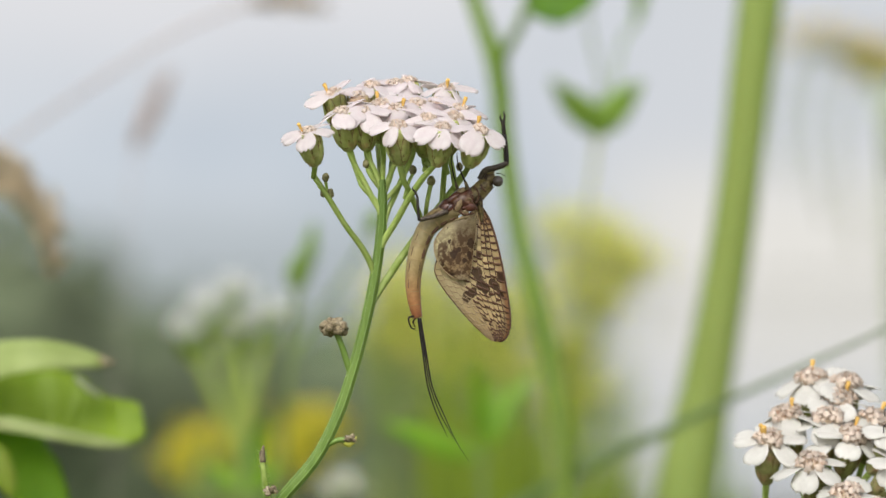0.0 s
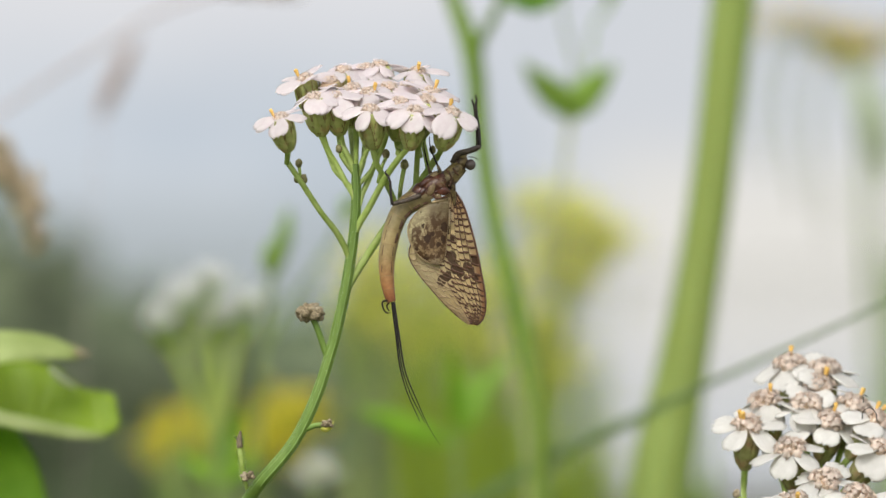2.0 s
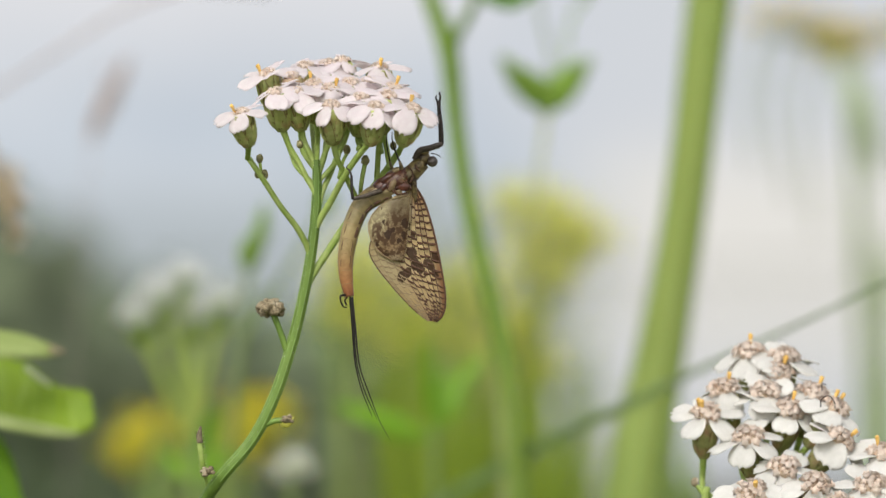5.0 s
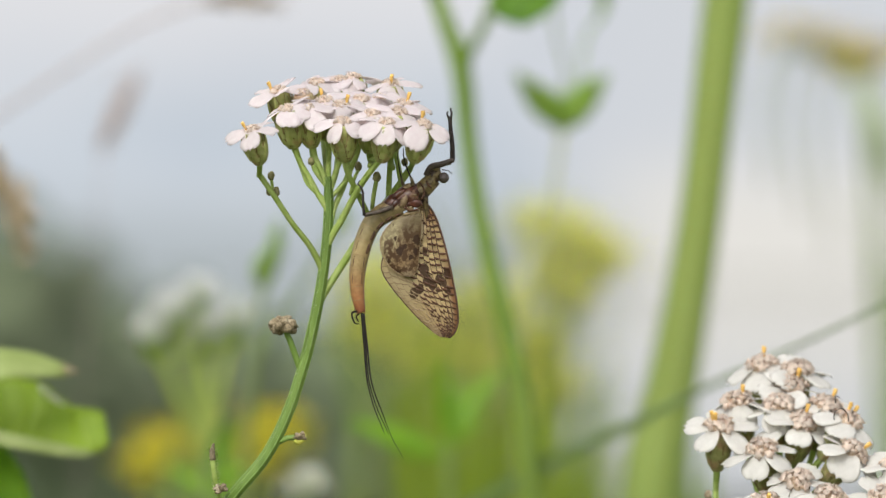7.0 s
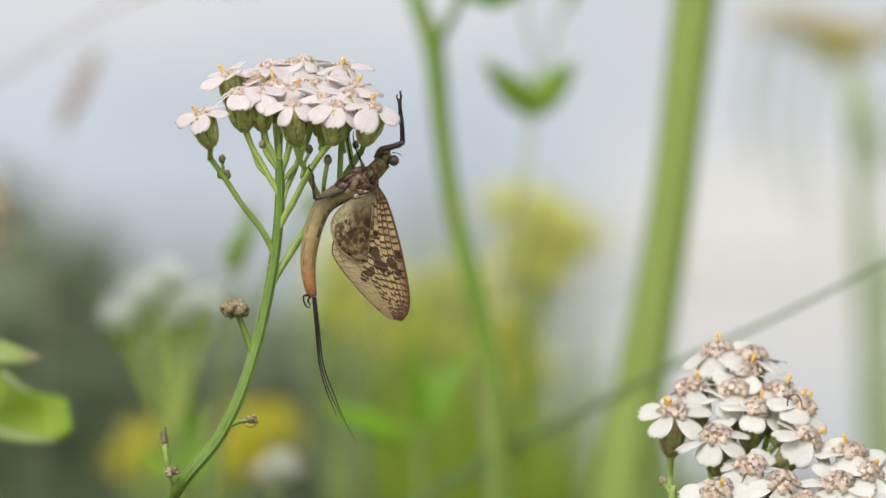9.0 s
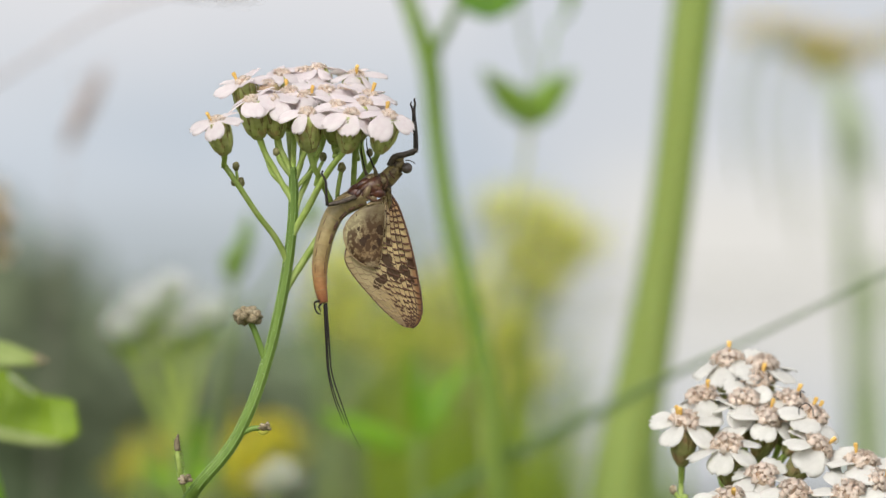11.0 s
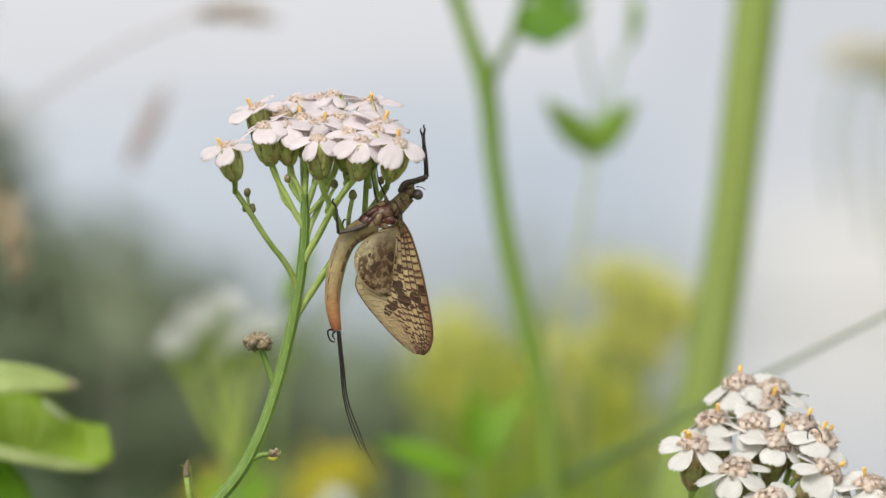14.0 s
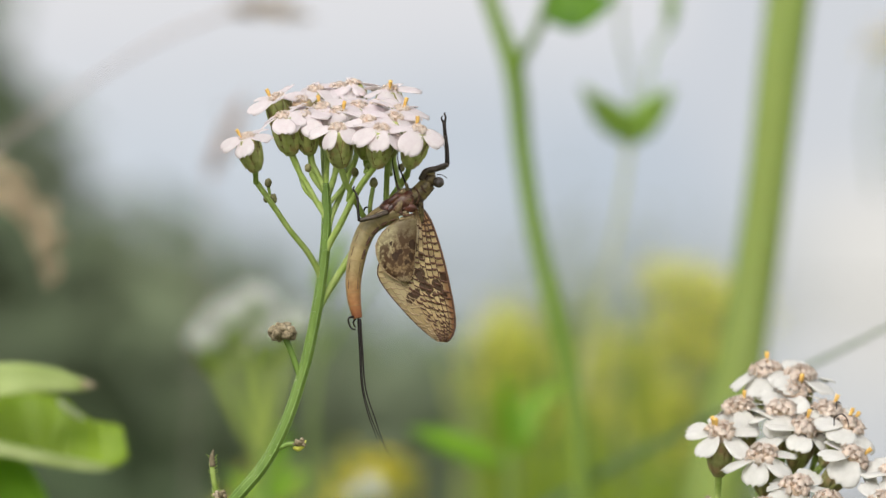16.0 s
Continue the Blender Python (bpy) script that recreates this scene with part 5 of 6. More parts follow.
leaf_fan(WU, white_umbel, 335, 635, ((-18, -36, -4), (16, -40, 3), (26, -16, 4)), LEAF_LIME, 0.4)
leaf_fan(WU, white_umbel, 438, 880, ((-14, -130, 4), (34, -150, 6), (80, -70, -6), (-80, -60, 5)), LEAF_BRIGHT, 0.2)

BUDS = Grid(540, 480, 0.40)
knapweed = thing("budding_weed", BUDS.base(), "green weed with two plump flower buds", "weed")
stalk("stem", knapweed, [(BUDS.soil(500, 0), 8 * U)] + BUDS.path([(495, 1000, 8), (500, 800, 7), (512, 640, 6), (528, 510, 6)]), 8, 0.05, GRASS)
part("bud", ball(bmesh.new(), BUDS.at(530, 480, 0), (22 * U * 1.5, 20 * U * 1.5, 34 * U * 1.5), 10, 8, Matrix.Rotation(radians(15), 3, "Y"), 0.15), LEAF_SOFT, knapweed)
stalk("branch", knapweed, BUDS.path([(512, 640, 5), (560, 560, 5, 3), (620, 470, 4.5, 5), (652, 412, 5, 6)]), 8, 0.05, GRASS)
part("bud", ball(bmesh.new(), BUDS.at(662, 392, 6), (24 * U, 22 * U, 34 * U), 10, 8, Matrix.Rotation(radians(25), 3, "Y"), 0.15), LEAF_SOFT, knapweed)
part("leaf", blade(bmesh.new(), BUDS.path([(528, 500, 6, 0), (545, 460, 16, -3), (553, 420, 12, -3), (556, 392, 2, -3)]), (1, 0.4, 0.2), 0.2, 0.0004), LEAF_SOFT, knapweed)

# yellow-green umbels
YU = Grid(1050, 700, 1.0)
parsnip = thing("yellow_umbel_weed", YU.base(), "weed with domed yellow-green flower umbels", "wildflower", "yellow umbels")
stalk("stem", parsnip, [(YU.soil(1010, 0), 14 * U)] + YU.path([(1000, 1000, 14), (1020, 800, 12), (1045, 640, 11), (1055, 540, 10)]), 8, 0.08, GRASS)
for k, (u, v, w) in enumerate(((985, 392, 30), (1040, 388, 26), (1090, 420, 30), (1030, 440, 26), (1100, 470, 32), (1010, 490, 24), (1135, 450, 20), (1075, 520, 24), (985, 640, 32), (962, 560, 18), (1015, 600, 20), (1000, 700, 30), (1050, 680, 22))):
    umbel(YU, parsnip, u, v, w * 1.1, YELLOW, 20 + k, 9, ((1045 - u) * 0.4, 70), 6, 0.5, YELLOW_GRASS, loose=3.0)
    stalk("branch", parsnip, YU.path([(1052, 580 if v < 550 else 740, 6), (u + (1045 - u) * 0.6, v + 100, 3), (u + (1045 - u) * 0.4, v + 70, 3)]), 6, 0, YELLOW_GRASS)
YU2 = Grid(700, 760, 1.0)
parsnip2 = thing("yellow_umbel_weed", YU2.base(), "weed with small yellow-green flower umbels", "wildflower", "yellow umbels")
stalk("stem", parsnip2, [(YU2.soil(690, 0), 12 * U)] + YU2.path([(690, 1000, 12), (680, 800, 10), (665, 640, 9), (655, 560, 9)]), 8, 0.08, GRASS)
for k, (u, v, w) in enumerate(((690, 500, 26), (690, 570, 30), (745, 600, 34), (715, 545, 30), (715, 475, 30), (760, 510, 34), (840, 565, 32), (905, 515, 30), (880, 620, 34), (800, 640, 30))):
    umbel(YU2, parsnip2, u, v, w * 1.1, YELLOW, 30 + k, 8, ((660 - u) * 0.4, 70), 6, 0.8, GRASS, loose=4.5)
    stalk("branch", parsnip2, YU2.path([(668, 680, 6), (u + (660 - u) * 0.6, v + 100, 5), (u + (660 - u) * 0.4, v + 70, 5)]), 6, 0, GRASS)
TU = Grid(1500, 300, 1.1)
ochre = thing("ochre_umbel_weed", TU.base(), "tall weed with a drooping ochre seed umbel and thin pale stalks", "weed")
stalk("stem", ochre, [(TU.soil(1600, 0), 14 * U)] + TU.path([(1600, 1000, 10), (1595, 700, 9), (1580, 400, 9), (1565, 200, 8), (1552, 130, 8)]), 8, 0.08, GRASS)
umbel(TU, ochre, 1470, 72, 95, TANUMBEL, 41, 14, (80, 40), 5.5, 0.15)
umbel(TU, ochre, 1560, 105, 40, TANUMBEL, 42, 7, (0, 40), 6, 0.3)
umbel(TU, ochre, 1640, 80, 70, TANUMBEL, 43, 9, (-60, 50), 5, 0.3)
umbel(TU, ochre, 1542, 108, 24, GOLD, 44, 11, (6, 40), 7, 0.3)
part("leaf", blade(bmesh.new(), TU.path([(1548, 120, 8, 0), (1566, 170, 20, -6), (1588, 240, 26, -10), (1606, 310, 18, -8), (1616, 360, 3, -6)]), (1, 0.3, 0.3), 0.25, 0.0004), PALE_GRASS, ochre, "drooping pale green leaf")
for k, (a, b) in enumerate(((1395, 1400), (1440, 1462), (1500, 1510))):
    stalk("hanging_stalk", ochre, TU.path([(1550, 125, 5), (a + 30, 95, 4, 3), (a, 170, 4, 4), (b, 330 + 60 * k, 3, 4)]), 6, 0, GRASS)

# golden flowers low down, and the green tangle round them
GF = Grid(450, 800, 0.8)
ragwort = thing("yellow_flower_weed", GF.base(), "low weed with golden yellow flowers", "wildflower")
for u, v, w, s in ((385, 790, 45, 1), (550, 750, 48, 2), (345, 805, 35, 3), (510, 800, 40, 4)):
    umbel(GF, ragwort, u, v, w * 0.95, GOLD, 50 + s, 16, ((450 - u) * 0.4, 90), 9.5, 0.5)
    stalk("branch", ragwort, [(GF.soil(450, 0), 8 * U)] + GF.path([(450, 1100, 9), (450 + (u - 450) * 0.5, v + 140, 8), (u + (450 - u) * 0.4, v + 90, 8)]), 6, 0, LEAF)
WB = Grid(600, 860, 0.38)
daisy = thing("white_clover", WB.base(), "single round white flower head on a green stalk", "wildflower")
stalk("stem", daisy, [(WB.soil(590, 0), 8 * U)] + WB.path([(592, 1100, 8), (598, 960, 8), (602, 880, 8)]), 8, 0.05, GRASS)
umbel(WB, daisy, 602, 848, 24, WHITEDULL, 61, 11, (0, 45), 5.5, 0.9)


def tangle(name, grid, u0, u1, v_top, count, material, label, seed, wide=9, lean=60):
    """A tuft of upright grass leaves of many heights."""
    r = random.Random(seed)
    top = thing(name, grid.base(), label, "grass")
    for k in range(count):
        u = r.uniform(u0, u1)
        v = v_top + r.random() ** 1.5 * 170
        s = r.uniform(-lean, lean)
        y = r.uniform(-60, 60)
        pts = [(grid.soil(u - s, y), wide * grid.s)] + grid.path([(u - s * 0.4, v + 250, wide, y), (u, v + 90, wide * r.uniform(0.7, 1.2), y), (u + s * 0.5, v, 1.5, y)])
        part("leaf", blade(bmesh.new(), pts, (1, 0.6 * r.uniform(-1, 1), 0.1), 0.25, 0.0003, 3), material, top)
    return top


tangle("grass_tuft", Grid(850, 800, 0.75), 740, 1060, 650, 20, LEAF, "tuft of bright green meadow leaves", 71, 11)
tangle("grass_tuft", Grid(950, 820, 1.3), 730, 1100, 630, 24, GRASS, "tuft of green meadow grass", 72, 10)
tangle("grass_tuft", Grid(430, 830, 0.7), 300, 560, 750, 18, GRASS, "tuft of bright green meadow leaves", 73, 12)
tangle("grass_tuft", Grid(1150, 830, 0.8), 1040, 1320, 760, 16, GRASS, "tuft of green meadow grass", 74, 10, 90)
tangle("grass_tuft", Grid(850, 700, 1.05), 640, 1010, 470, 13, YELLOW_GRASS, "tuft of pale yellow-green flowering grass", 75, 9, 70)
tangle("grass_tuft", Grid(900, 760, 0.9), 780, 1060, 560, 15, LEAF, "tuft of bright green meadow leaves", 76, 10, 50)
tangle("grass_tuft", Grid(1600, 600, 1.3), 1590, 1740, 420, 3, PALE_GRASS, "tuft of pale green meadow leaves", 79, 12, 40)
tangle("grass_tuft", Grid(1540, 500, 1.4), 1590, 1800, 150, 3, PALE_GRASS, "tuft of tall pale grey-green grass", 77, 11, 40)
tangle("grass_tuft", Grid(1090, 850, 0.7), 950, 1100, 770, 14, LEAF, "tuft of bright green meadow leaves", 78, 10, 90)
GL = Grid(850, 780, 0.40)
nettle = thing("leafy_weed", GL.base(), "weed with upright bright green leaves", "weed")
stalk("stem", nettle, [(GL.soil(860, 0), 9 * U)] + GL.path([(858, 1050, 9), (855, 880, 8), (852, 780, 7)]), 8, 0.05, GRASS)
leaf_fan(GL, nettle, 852, 800, ((-8, -165, -4), (34, -130, 6), (100, -150, 5), (70, -60, -3)), LEAF_BRIGHT, 0.12)
leaf_fan(GL, nettle, 848, 810, ((-170, -62, -6), (-110, -20, 4)), LEAF_BRIGHT, 0.2)


# ---- dry grasses ----
def grass_spike(grid, parent, pts, radius, seed, material):
    """A loose seed spike: overlapping husks along a curve."""
    r = random.Random(seed)
    line = spline(grid.path([(*p, ) for p in pts]), 8)
    bm = bmesh.new()
    for i, (p, w) in enumerate(line):
        for k in range(4):
            d = (line[min(i + 1, len(line) - 1)][0] - line[max(i - 1, 0)][0]).normalized()
            o = Vector((r.gauss(0, 1), r.gauss(0, 1), r.gauss(0, 1))) * w * 0.6
            q = (d + Vector((r.gauss(0, 0.3), r.gauss(0, 0.3), r.gauss(0, 0.3)))).to_track_quat("Z", "Y").to_matrix()
            ball(bm, p + o, (w * 0.35, w * 0.28, w * 0.9), 6, 5, q)
    return part("seed_spike", bm, material, parent)


DG = Grid(200, 140, 0.45)
dry_arch = thing("dry_grass", DG.base(), "long pale dry grass stalk with a brown seed tuft", "grass", "dry grasses")
stalk("stem", dry_arch, [(DG.soil(-700, 0), 8 * U)] + DG.path([(-600, 900, 5), (-300, 480, 4), (0, 262, 3.8), (180, 140, 3.5), (340, 45, 3.2), (450, 5, 3.2)]), 6, 0, HUSK_PINK)
grass_spike(DG, dry_arch, ((440, 8, 6), (490, 0, 13), (540, 6, 12), (590, 18, 3)), 10, 5, HUSK)
SP = Grid(275, 190, 0.6)
pink_spike = thing("dry_grass", SP.base(), "grass stem with a small pinkish brown seed spike", "grass", "dry grasses")
grass_spike(SP, pink_spike, ((238, 262, 6), (252, 232, 13), (268, 196, 12), (286, 160, 11), (302, 126, 5)), 12, 6, HUSK_PINK)
stalk("stem", pink_spike, [(SP.soil(180, 0), 1.5 * U)] + SP.path([(205, 700, 1.0), (225, 400, 0.9), (242, 256, 1.0)]), 6, 0, HUSK_PINK)
BR = Grid(40, 340, 0.36)
brown_droop = thing("dry_grass", BR.base(), "drooping buff seed head of dry grass", "grass", "dry grasses")
grass_spike(BR, brown_droop, ((-40, 275, 12), (5, 300, 24), (45, 335, 26), (75, 385, 22), (92, 440, 18), (95, 480, 6)), 20, 7, HUSK_PALE)
stalk("stem", brown_droop, [(BR.soil(-220, 0), 6 * U)] + BR.path([(-190, 900, 6), (-150, 500, 5), (-100, 310, 5), (-40, 275, 5)]), 6, 0, HUSK)


# ---- what moves ----
YARROW_ROWS = [  # seconds, lean in degrees
    (0, -0.00),
    (0.5, -0.17),
    (1, -0.55),
    (1.5, -0.48),
    (2, -1.15),
    (2.5, -1.05),
    (3, -0.93),
    (5.5, -0.86),
    (6, -1.40),
    (6.5, -1.35),
    (7, -1.31),
    (7.5, -1.25),
    (8, -1.71),
    (8.5, -1.09),
    (9, -1.49),
    (11.5, -1.21),
    (12, -1.23),
    (12.5, -1.06),
    (13, -1.76),
    (13.5, -0.40),
    (14, -0.53),
    (14.5, -1.25),
    (15, -0.54),
    (15.5, -1.73),
    (16, -1.90),
]
FLY_ROWS = [  # seconds, shift right and up in millimetres, lean
    (0, 0.00, -0.00, 0.00),
    (0.5, -0.09, 0.03, 0.01),
    (1, -0.20, 0.05, -0.26),
    (1.5, -0.29, 0.06, 0.55),
    (2, -0.50, 0.16, -0.46),
    (2.5, -0.32, 0.19, 0.87),
    (3, -0.44, 0.25, 0.80),
    (5.5, -0.32, 0.14, 1.18),
    (6, -0.57, 0.25, 0.39),
    (6.5, -0.51, 0.18, 0.08),
    (7, -0.51, 0.25, 1.07),
    (7.5, -0.56, 0.16, 0.49),
    (8, -0.61, 0.20, -0.05),
    (8.5, -0.45, 0.19, 0.49),
    (9, -0.65, 0.24, 0.49),
    (11.5, -0.70, 0.31, 1.44),
    (12, -0.65, 0.19, 0.33),
    (12.5, -0.32, 0.16, 0.37),
    (13, -0.68, 0.56, -0.04),
    (13.5, -0.30, 0.14, 0.66),
    (14, -0.41, 0.19, 0.25),
    (14.5, -0.65, 0.38, 0.08),
    (15, -0.45, 0.23, 1.51),
    (15.5, -0.87, 0.37, 0.00),
    (16, -0.93, 0.45, 0.37),
]
RIGHT_ROWS = [  # seconds, shift right and up in millimetres
    (0, 0.00, 0.00),
    (0.5, 0.03, 0.03),
    (1, 0.17, 0.06),
    (1.5, 0.14, 0.20),
    (2, 0.29, -0.08),
    (2.5, 0.21, 0.64),
    (3, 0.15, 0.90),
    (5.5, -0.09, 0.84),
    (6, 0.02, 0.92),
    (6.5, -0.11, 0.86),
    (7, -0.02, 1.42),
    (7.5, 0.18, 1.06),
    (8, -0.17, 1.28),
    (8.5, -0.13, 0.93),
    (9, 0.07, 1.06),
    (11.5, -0.04, 0.78),
    (12, -0.10, 0.69),
    (12.5, -0.28, 1.42),
    (13, -0.05, 0.56),
    (13.5, -1.33, 1.70),
    (14, -0.55, 1.19),
    (14.5, -0.28, 0.88),
    (15, -1.25, 2.26),
    (15.5, -0.21, 1.49),
    (16, -0.44, 1.60),
]
WEED_ROWS = [  # seconds, shift right and up in millimetres
    (0, 0.00, 0.00),
    (0.5, 0.99, -0.34),
    (1, 0.27, -0.43),
    (1.5, -0.18, -0.03),
    (2, -0.15, -0.88),
    (2.5, 0.86, -0.13),
    (3, 0.97, -0.32),
    (5.5, 1.03, -1.45),
    (6, 1.30, -1.72),
    (6.5, 1.14, -2.17),
    (7, 1.01, -1.66),
    (7.5, 1.53, -2.00),
    (8, 0.80, -1.54),
    (8.5, 0.97, -1.94),
    (9, 1.44, -2.11),
    (11.5, 1.55, -1.19),
    (12, 0.77, -1.49),
    (12.5, 1.98, -0.41),
    (13, 3.88, -2.83),
    (13.5, 0.97, -0.54),
    (14, 1.69, -1.10),
    (14.5, 2.03, -2.95),
    (15, 2.06, -1.23),
    (15.5, 2.28, -1.91),
    (16, -0.36, -2.77),
]
WING_ROWS = [  # seconds, swing in degrees
    (0, 0.00),
    (0.5, -0.01),
    (1, -0.01),
    (1.5, -1.17),
    (2, -0.85),
    (2.5, -1.80),
    (3, -1.94),
    (5.5, -1.81),
    (6, -1.84),
    (6.5, -1.22),
    (7, -2.32),
    (7.5, -2.10),
    (8, -1.74),
    (8.5, -1.72),
    (9, -2.11),
    (11.5, -2.95),
    (12, -2.77),
    (12.5, -3.79),
    (13, -3.70),
    (13.5, -1.82),
    (14, -1.38),
    (14.5, -1.64),
    (15, -2.46),
    (15.5, -2.56),
    (16, -2.43),
]
FOOT_ROWS = [  # seconds, lift in degrees
    (0, -105), (11.5, -105), (11.8, -80), (12, -42), (12.1, -8), (12.2, -14), (12.3, -12), (12.4, -35), (12.5, -2), (12.6, 38), (12.7, -4), (12.8, 4), (13, 50), (13.4, 78), (16, 80),
]
TAIL_ROWS = [  # seconds, swing in degrees
    (0, 0), (1.5, 1.0), (3, 1.6), (5.5, 2.5), (7, 2.2), (9, 2.3), (11.5, 4.0), (12.5, 4.0), (13, 2.6), (13.5, 2.0), (14, 2.7), (14.5, 4.4), (15.5, 3.0), (16, 5.0),
]
PARSNIP_ROWS = [  # seconds, shift right and up in millimetres
    (0, 0.00, -0.00),
    (3, -0.89, 2.73),
    (5.5, -2.72, 0.94),
    (7, -1.34, 0.81),
    (9, -5.05, 1.39),
    (11.5, -0.61, 3.30),
    (12.5, 1.89, 0.26),
    (13, -0.09, -1.59),
    (13.5, 5.25, -8.40),
    (14, 1.60, -8.81),
    (14.5, 2.60, -9.74),
    (15.5, 2.40, -12.26),
    (16, 6.50, -13.44),
]
RAGWORT_ROWS = [  # seconds, shift right and up in millimetres
    (0, 0.00, -0.00),
    (3, 2.09, -0.02),
    (5.5, -3.17, -2.02),
    (7, -2.66, -1.41),
    (9, -0.84, -4.51),
    (11.5, 2.43, -5.75),
    (12.5, 2.66, -4.83),
    (13, 0.79, -6.55),
    (13.5, 3.18, -6.83),
    (14, -1.00, -7.25),
    (14.5, 4.73, -9.54),
    (15.5, -3.70, -11.75),
    (16, -0.59, -11.30),
]
SPIKE_ROWS = [  # seconds, shift right and up in millimetres
    (0, -0.00, -0.00),
    (1.5, -2.24, 5.15),
    (3, -0.51, 0.58),
    (5.5, 0.24, -1.77),
    (7, -0.56, -0.60),
    (9, -4.29, 1.02),
    (11.5, -1.57, -1.42),
    (12.5, -2.19, -1.18),
    (13, -4.03, 0.98),
    (13.5, 3.59, -4.82),
    (14, -4.10, 0.38),
    (14.5, 8.83, 0.83),
    (15.5, 3.95, 0.81),
    (16, 5.38, -4.33),
]
DROOP_ROWS = [  # seconds, shift right and up in millimetres
    (0, 0.00, -0.00),
    (1.5, 1.07, 1.13),
    (3, 1.58, 1.49),
    (5.5, 1.97, 1.13),
    (7, 1.30, 1.59),
    (9, 2.08, -0.23),
    (11.5, 2.77, -0.33),
    (12.5, 1.77, 2.02),
    (13, 0.33, 0.60),
    (13.5, -2.96, 2.10),
    (14, -4.89, 2.17),
    (14.5, -1.72, -2.67),
    (15.5, -4.38, -1.10),
    (16, -4.80, -1.09),
]
ARCH_ROWS = [  # seconds, shift right and up in millimetres
    (0, 0.00, 0.00),
    (7, -2.42, 0.03),
    (12.5, -3.24, 1.67),
    (13, -4.62, 0.19),
    (13.5, -7.92, 1.21),
    (14, -10.57, 1.33),
    (14.5, -8.72, 0.03),
    (15.5, -11.37, -0.53),
    (16, -10.68, -0.35),
]
UMBEL_ROWS = [  # seconds, shift right and up in millimetres
    (0, 0.00, -0.00),
    (1.5, 0.06, -0.78),
    (3, 0.00, -0.92),
    (5.5, -0.34, -1.23),
    (7, -0.46, -0.85),
    (9, -0.99, -1.06),
    (11.5, 0.27, -1.54),
    (12.5, 0.25, -0.45),
    (13, -0.72, -1.19),
    (13.5, -0.17, 0.92),
    (14, -1.23, 0.14),
    (14.5, -1.12, -1.32),
    (15.5, -1.35, -0.87),
    (16, -2.13, -0.90),
]
TALL_ROWS = [  # seconds, shift right and up in millimetres
    (0, 0.00, -0.00),
    (1.5, 0.16, -0.50),
    (3, -0.08, -0.47),
    (5.5, 0.28, -0.75),
    (7, -0.08, -0.63),
    (9, 0.43, -0.35),
    (9.2, -0.96, 0.18),
    (11.5, -0.15, -0.85),
    (12.5, -0.09, -0.87),
    (13, 0.48, -0.35),
    (13.5, 0.07, -0.55),
    (14, 0.27, -0.50),
    (14.5, -0.13, -0.49),
    (15.5, -0.50, -0.23),
    (16, -0.59, -0.05),
]
BLADE_ROWS = [  # seconds, shift right and up in millimetres
    (0, 0, 0), (3, 0, 0), (5.5, 0, 0.1), (7, 0, 0.4), (8, 0, 0.9), (9, 0, 1.2), (11.5, 0, 1.4), (12.5, 0, 1.4), (14.5, 0, 1.9), (15.5, 0, 0.9), (16, 0, 0.4),
]
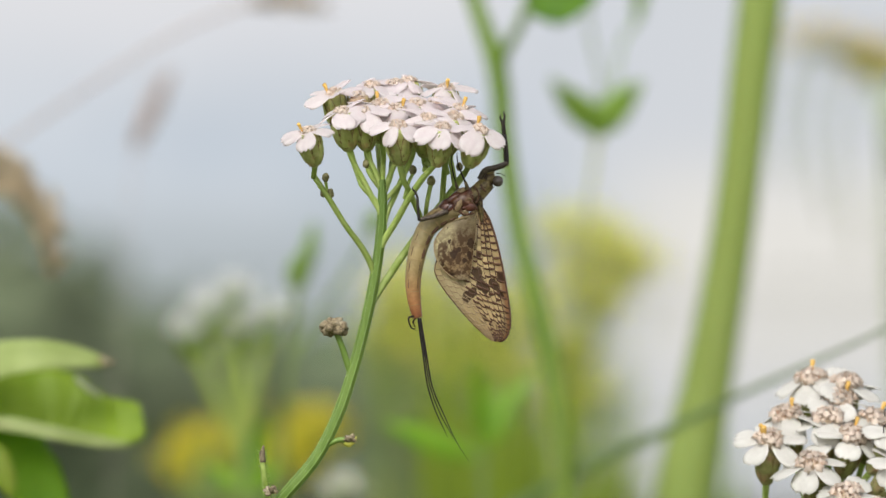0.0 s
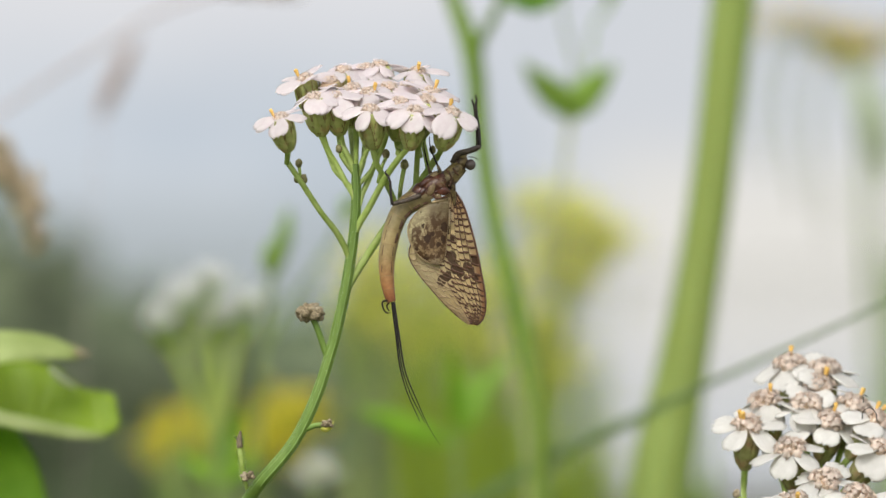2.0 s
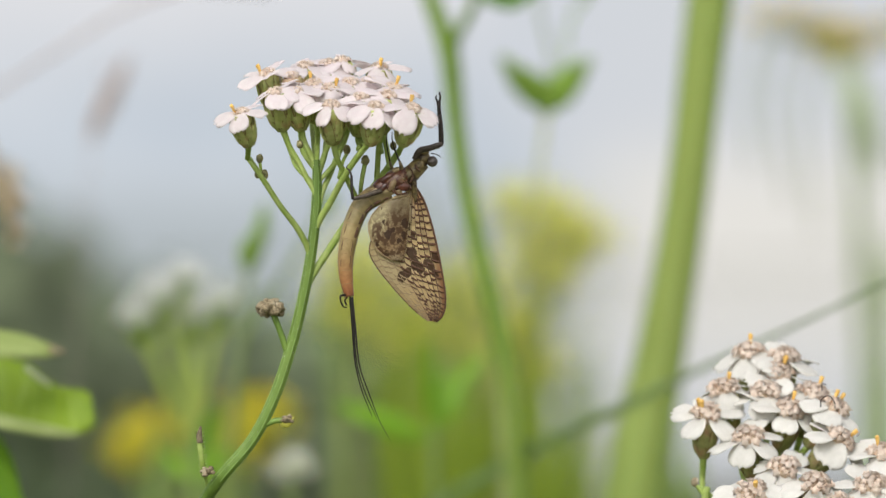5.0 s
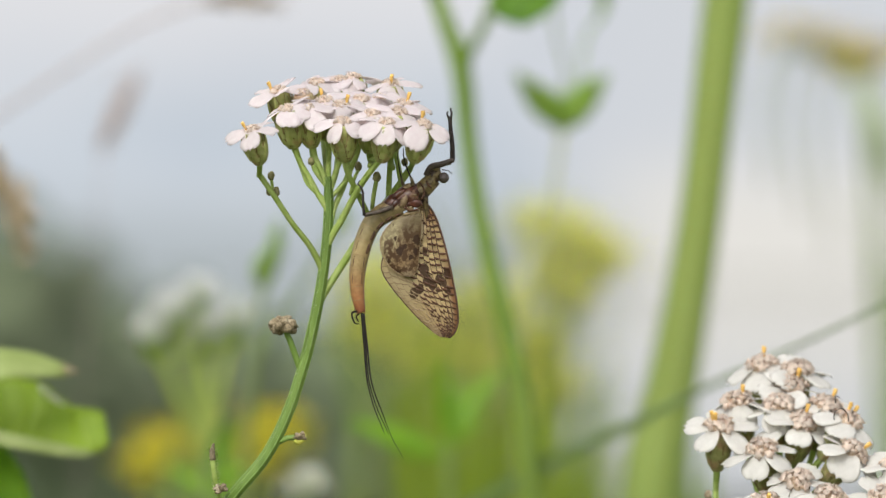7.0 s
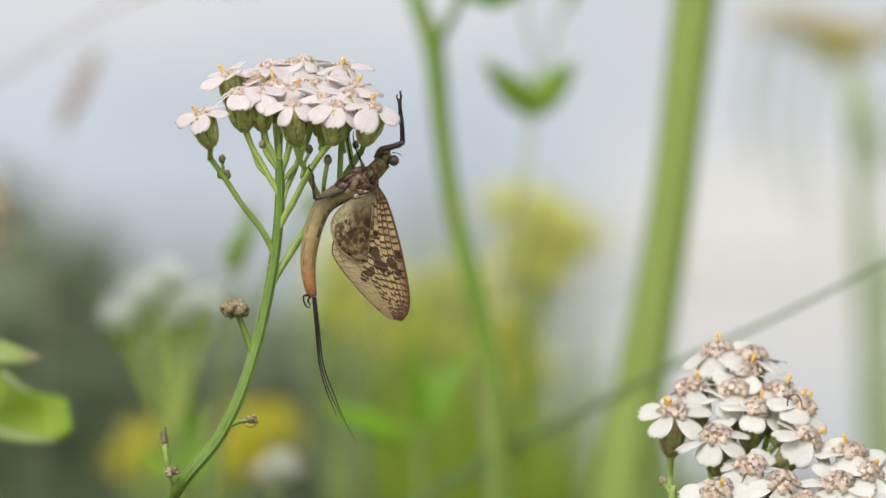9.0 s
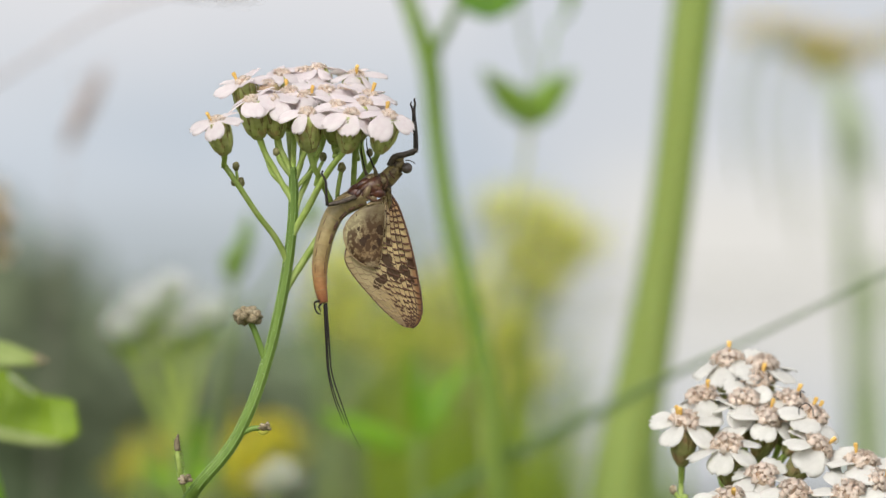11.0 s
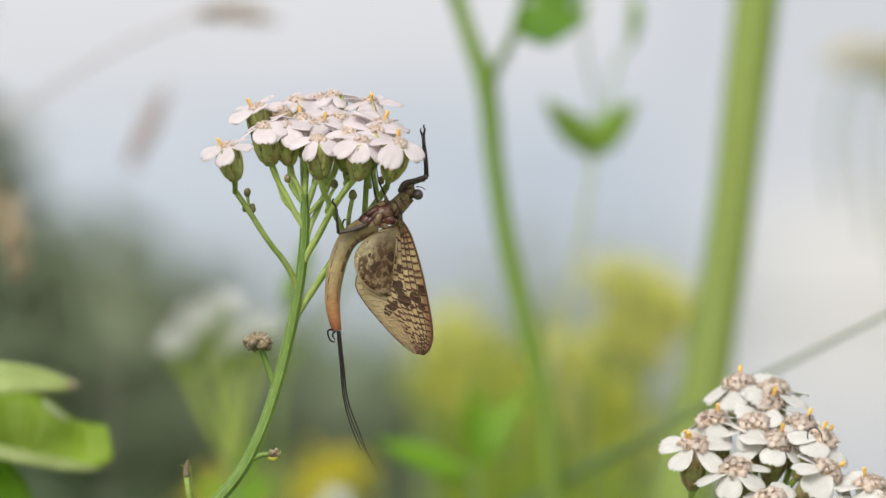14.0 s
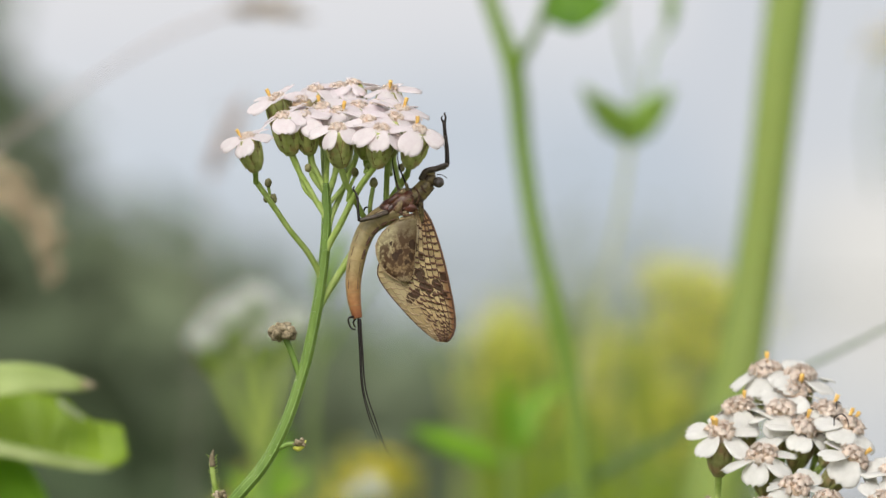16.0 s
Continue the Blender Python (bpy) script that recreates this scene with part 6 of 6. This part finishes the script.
CRESS_ROWS = [  # seconds, shift right and up in millimetres
    (0, 0.00, -0.00),
    (1.5, -0.46, 0.35),
    (3, -0.26, 0.39),
    (5.5, -0.61, 0.77),
    (7, -0.29, 0.72),
    (9, -0.81, 0.07),
    (9.2, -1.65, 0.82),
    (11.5, -0.43, 0.03),
    (12.5, 0.26, 0.24),
    (13, -0.54, -0.75),
    (13.5, -0.15, -0.03),
    (14, -0.32, -0.47),
    (14.5, -0.04, -0.71),
    (15.5, 0.35, -0.87),
    (16, 0.27, -0.46),
]


def motions():
    def moved(ob, t, x, z, lean=0.0):
        home = homes[ob]
        return (t, pose(home.x + x * MM, home.y, home.z + z * MM, 0, lean, 0))

    homes = {ob: ob.location.copy() for ob in (yarrow, mayfly, white_yarrow, leafy, parsnip, parsnip2, ragwort, pink_spike, brown_droop, dry_arch, white_umbel, tall, cress, blade_grass)}
    walk(yarrow, [moved(yarrow, t, 0, 0, a) for t, a in YARROW_ROWS])
    for low in LOW_PARTS:
        walk(low, [(t, pose(0, 0, 0, 0, -0.85 * a, 0)) for t, a in YARROW_ROWS])
    walk(mayfly, [moved(mayfly, *row) for row in FLY_ROWS])
    walk(white_yarrow, [moved(white_yarrow, *row) for row in RIGHT_ROWS])
    walk(leafy, [moved(leafy, *row) for row in WEED_ROWS])
    walk(parsnip, [moved(parsnip, *row) for row in PARSNIP_ROWS])
    walk(parsnip2, [moved(parsnip2, *row) for row in PARSNIP_ROWS])
    walk(ragwort, [moved(ragwort, *row) for row in RAGWORT_ROWS])
    walk(pink_spike, [moved(pink_spike, *row) for row in SPIKE_ROWS])
    walk(brown_droop, [moved(brown_droop, *row) for row in DROOP_ROWS])
    walk(dry_arch, [moved(dry_arch, *row) for row in ARCH_ROWS])
    walk(white_umbel, [moved(white_umbel, *row) for row in UMBEL_ROWS])
    walk(tall, [moved(tall, *row) for row in TALL_ROWS])
    walk(cress, [moved(cress, *row) for row in CRESS_ROWS])
    walk(blade_grass, [moved(blade_grass, *row) for row in BLADE_ROWS])
    hinge = FLY.at(852, 374)
    for wing in (fore, far_fore, hindw):
        walk(wing, [(t, Matrix.Translation(hinge) @ pose(0, 0, 0, 0, a, 0) @ Matrix.Translation(-hinge)) for t, a in WING_ROWS])
    walk(far_foot, [(t, pose(*FOOT_ROOT, 0, a, 0)) for t, a in FOOT_ROWS])
    for k, tail in enumerate(tails):
        walk(tail, [(t, pose(*TAIL_ROOT, 0, a * (0.9 + 0.1 * k), 0)) for t, a in TAIL_ROWS])

motions()
